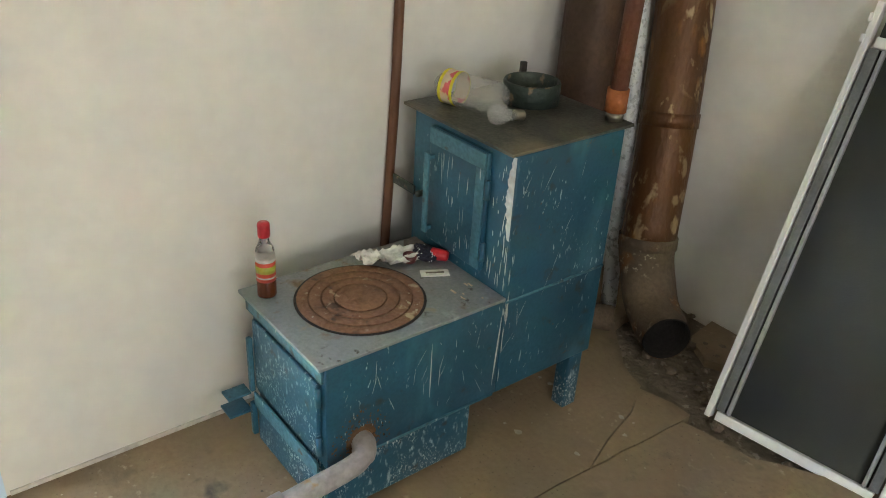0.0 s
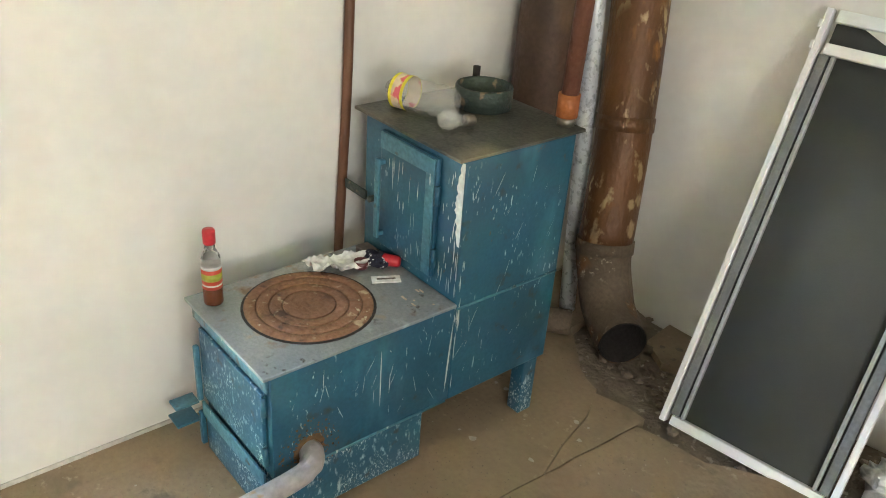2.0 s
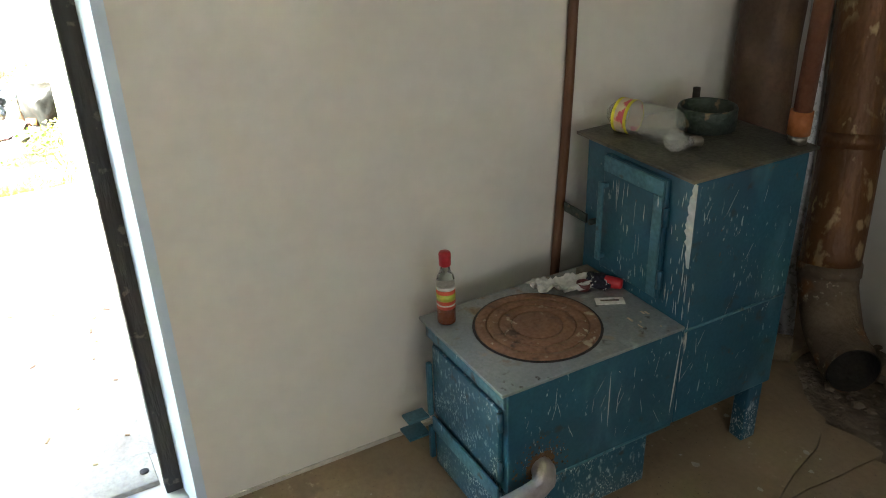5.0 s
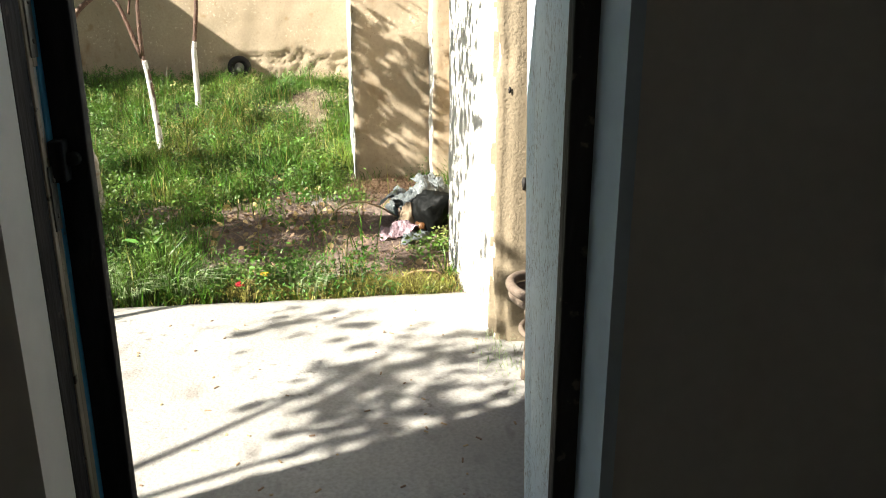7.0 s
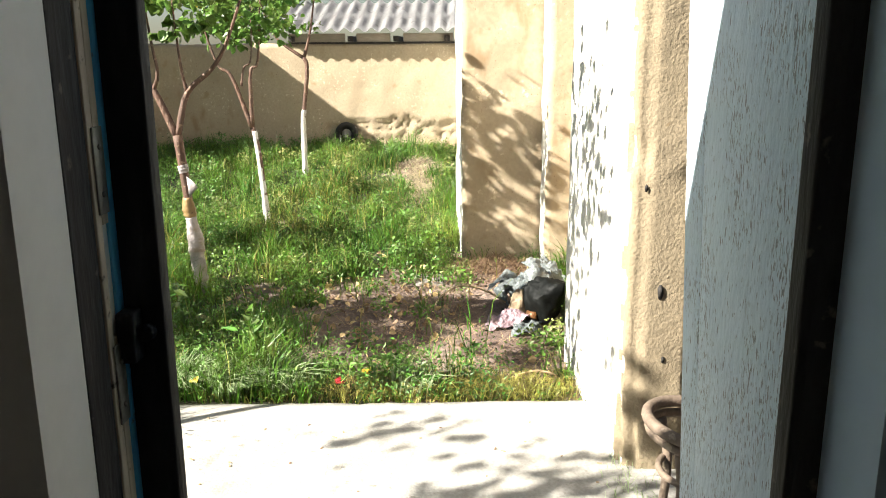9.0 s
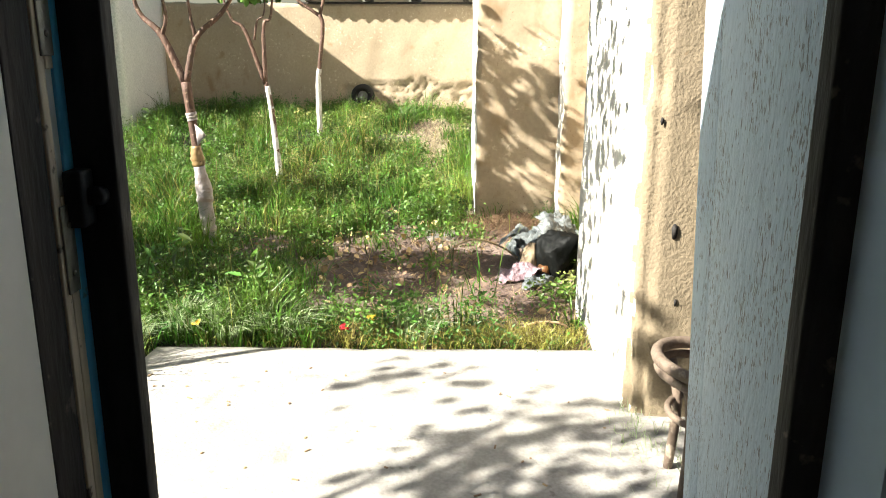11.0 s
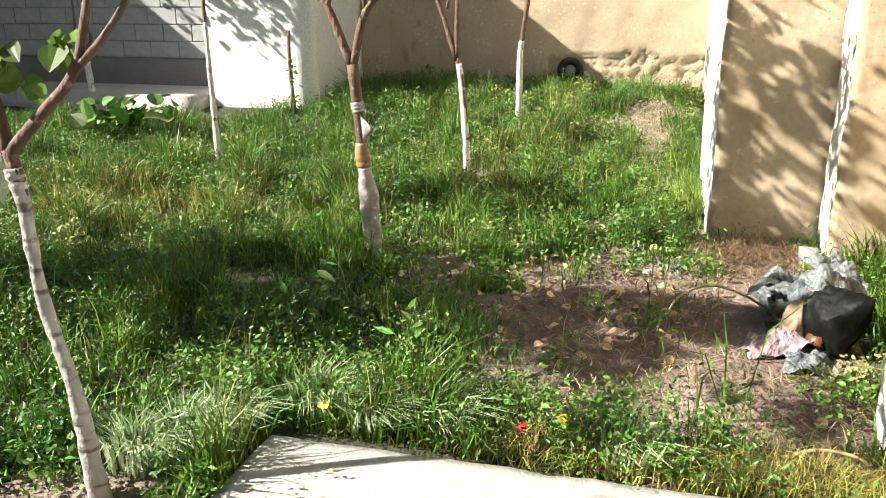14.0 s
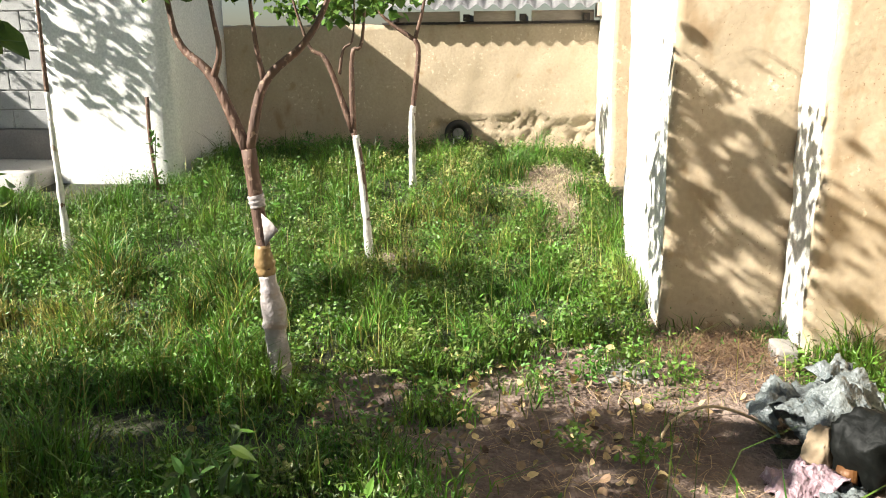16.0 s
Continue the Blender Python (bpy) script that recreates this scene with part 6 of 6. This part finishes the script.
def sack(name, c, s, seed, m, label, amp=0.3, boxy=0.0, crisp=False):
    bm = folded(c, s, seed, 3 if crisp else 4, amp, boxy)
    single(name, bm, m, label, "bag", loc=(c[0], c[1], c[2] - s[2] * 0.5), smooth=not crisp)


def flap(name, c, s, rz, tilt, seed, m, label):
    """A loose torn sheet with folds and thickness."""
    bm = bmesh.new()
    bmesh.ops.create_grid(bm, x_segments=20, y_segments=20, size=1.0)
    for v in bm.verts:
        p = v.co
        q = Vector((p.x * 1.6 + seed, p.y * 1.6, seed))
        e = 1 + 0.25 * noise.noise(Vector((p.x * 2, p.y * 2, seed + 3)))
        v.co = Vector((p.x * s[0] * e, p.y * s[1] * e, s[2] * (noise.noise(q) + 0.5 * noise.noise(q * 2.3) + 0.6 * abs(noise.noise(q * 2.9)) - 0.5 * (p.x * p.x + p.y * p.y))))
    bmesh.ops.solidify(bm, geom=bm.faces[:], thickness=0.003)
    bmesh.ops.transform(bm, matrix=Matrix.Translation(c) @ pose(0, 0, 0, tilt, 0, rz), verts=bm.verts)
    single(name, bm, m, label, "sheet", loc=c, smooth=True)


G = -0.085
HY = 0.05
sack("bin_bag", (-5.50, 0.25 + HY, G + 0.115), (0.11, 0.13, 0.165), 1, M_BAGDARK, "dark crumpled bin bag in the rubbish heap", 0.12, 0.95)
sack("plastic_sack", (-5.80, 0.22 + HY, G + 0.09), (0.17, 0.17, 0.14), 2, M_BAGWHITE, "dusty grey crumpled sack under the heap, shade painted in its folds", 0.4, 0.3)
sack("plastic_sack", (-5.98, 0.31 + HY, G + 0.12), (0.12, 0.11, 0.17), 3, M_BAGWHITE, "dusty grey sack leaning on the wall's foot, shade painted in its folds", 0.4, 0.5)
flap("plastic_bag", (-5.45, 0.02 + HY, G + 0.055), (0.09, 0.12, 0.05), 10, 12, 4.2, M_BAGPINK, "pale pink crumpled plastic bag on the soil")
sack("paper_bag", (-5.55, 0.10 + HY, G + 0.085), (0.05, 0.065, 0.11), 6, M_CARDBOARD, "crumpled tan paper bag in the rubbish heap", 0.3, 0.9)
flap("plastic_sheet", (-5.70, 0.17 + HY, G + 0.225), (0.11, 0.14, 0.06), 20, 10, 2.3, M_BAGWHITE, "torn grey plastic sheet over the dark bag")
flap("plastic_sheet", (-5.86, 0.10 + HY, G + 0.17), (0.13, 0.15, 0.06), 65, -8, 5.1, M_BAGWHITE, "dusty white plastic sheet on the heap, darkened for shade")
flap("plastic_sheet", (-5.92, 0.02 + HY, G + 0.12), (0.09, 0.09, 0.06), 10, 55, 7.7, M_BAGWHITE, "grey sheet scrap standing against the heap")
flap("plastic_sheet", (-5.84, 0.30 + HY, G + 0.24), (0.10, 0.12, 0.06), 120, 20, 9.4, M_BAGWHITE, "grey plastic sheet at the wall")
flap("plastic_sheet", (-5.34, 0.14 + HY, G + 0.035), (0.08, 0.12, 0.03), 80, 0, 3.9, M_BAGWHITE, "flattened pale plastic sheet on the soil")
single("tin_can", tube([(-5.50, 0.16 + HY, G + 0.045), (-5.46, 0.21 + HY, G + 0.05)], 0.035, 16), M_PIPE_RUST, "rusty brown tin can lying in the heap", "can", loc=(-5.5, 0.18 + HY, G + 0.01))
single("brick_piece", box(-6.72, -6.55, 0.28, 0.38, G, G + 0.09, 0.012), M_STONE, "grey stone lump at the pier's foot", "stone", loc=(-6.63, 0.33, G))
single("flat_stone", rough_block(-6.55, -6.32, -0.52, -0.30, G - 0.03, G + 0.012, 0.03, 0.02, 9), M_STONE, "flat pale stone half sunk in the soil", "stone", loc=(-6.4, -0.4, G))
x, y = rng.normal(-4.43, 0.09, 5200), rng.uniform(-1.4, 0.34, 5200)
ok = on_yard(x, y) & (rng.random(5200) < 0.35 + 0.65 * np.clip((y + 0.9) / 0.8, 0, 1))
x, y = x[ok], y[ok]
blades("grass", np.stack([x, y, gz(x, y)], 1), 0.03 + 0.09 * rng.random(len(x)), np.full(len(x), 0.0042), rng.normal(size=(len(x), 3)) * np.array([0.7, 0.7, 0]), rng, M_GRASS_DRY, "short yellowing grass fringe along the concrete patio", 0.6)
M_VINE = mat("dry_vine", (0.56, 0.44, 0.26), (0.44, 0.33, 0.19), 14, 0.7, 0.3, 60)
single("bent_vine", tube(smooth_path([(-5.70, -0.37, G), (-5.73, -0.31, G + 0.10), (-5.76, -0.18, G + 0.15), (-5.79, -0.03, G + 0.105), (-5.83, 0.09, G + 0.02)], 6), 0.0058, 8), M_VINE, "dry tan vine bent in an arch over the soil", "vine", loc=(-5.7, -0.3, G))
single("bent_vine", tube(smooth_path([(-4.55, 0.02, G), (-4.58, 0.12, G + 0.05), (-4.55, 0.25, G + 0.06), (-4.5, 0.32, G)], 6), 0.006, 8), M_STRAW, "short dry stem bent over near the patio", "vine", loc=(-4.55, 0.1, G))
single("wood_chunk", rough_block(-3.42, -3.30, -2.02, -1.94, -0.10, -0.04, 0.03, 0.012, 12), M_FRAME, "dark charred wood chunk on the bare soil", "wood", loc=(-3.36, -1.98, -0.1))
red = folded((-4.46, -0.76, G + 0.055), (0.028, 0.032, 0.02), 9, 2, 0.5)
single("sweet_wrapper", red, M_RED, "small crumpled red wrapper in the grass", "wrapper", loc=(-4.46, -0.76, G + 0.045))
# cane stool
stool = thing("cane_stool", (-3.20, 0.58, -0.045), "weathered cane stool without its seat, behind the open door", "stool")
C = Vector((-3.20, 0.578, 0))
def ring(z, r, th, tilt=0.0):
    pts = [C + Vector((r * math.cos(a), r * math.sin(a), z + tilt * math.sin(a))) for a in [2 * math.pi * k / 32 for k in range(33)]]
    return tube(pts, th, 10, caps=False)
part("seat_ring", ring(0.350, 0.178, 0.019, -0.025), M_CANE, stool)
part("seat_ring", ring(0.312, 0.172, 0.014, -0.025), M_CANE, stool)
part("lower_ring", ring(0.20, 0.135, 0.011), M_CANE, stool)
part("seat_slat", box(C.x - 0.16, C.x + 0.16, C.y - 0.02, C.y + 0.03, 0.300, 0.312, 0.003), M_CANE, stool)
for k in range(4):
    a = radians(45 + 90 * k)
    part("leg", tube(smooth_path([C + Vector((0.155 * math.cos(a), 0.155 * math.sin(a), 0.325)), C + Vector((0.125 * math.cos(a), 0.125 * math.sin(a), 0.18)), C + Vector((0.14 * math.cos(a), 0.14 * math.sin(a), -0.045))], 5), 0.015, 10), M_CANE, stool)
# weeds at the foot of the wall
x, y = rng.normal(-3.5, 0.16, 130), rng.normal(0.44, 0.06, 130)
blades("grass", np.stack([x, y, np.full(130, -0.047)], 1), 0.02 + 0.05 * rng.random(130), np.full(130, 0.003), rng.normal(size=(130, 3)) * np.array([0.6, 0.6, 0]), rng, M_GRASS_PALE, "sparse dry grass at the clay wall's foot", 0.6)

# ---- cinder blocks, one by one ----
blk = box(-0.012, 0.012, -0.195, 0.195, -0.094, 0.094, 0.006)
blk_me = as_mesh("block", blk, M_BLOCK, False)
for r in range(10):
    for k in range(13):
        y = -5.80 - 0.40 * k - (0.2 if r % 2 else 0.0)
        ob = new("block", blk_me)
        ob.parent = bw
        ob.location = Vector((-11.003 + 0.003 * ((k * 7 + r * 3) % 3), y, 0.66 + 0.2 * r)) - ROOT[bw]
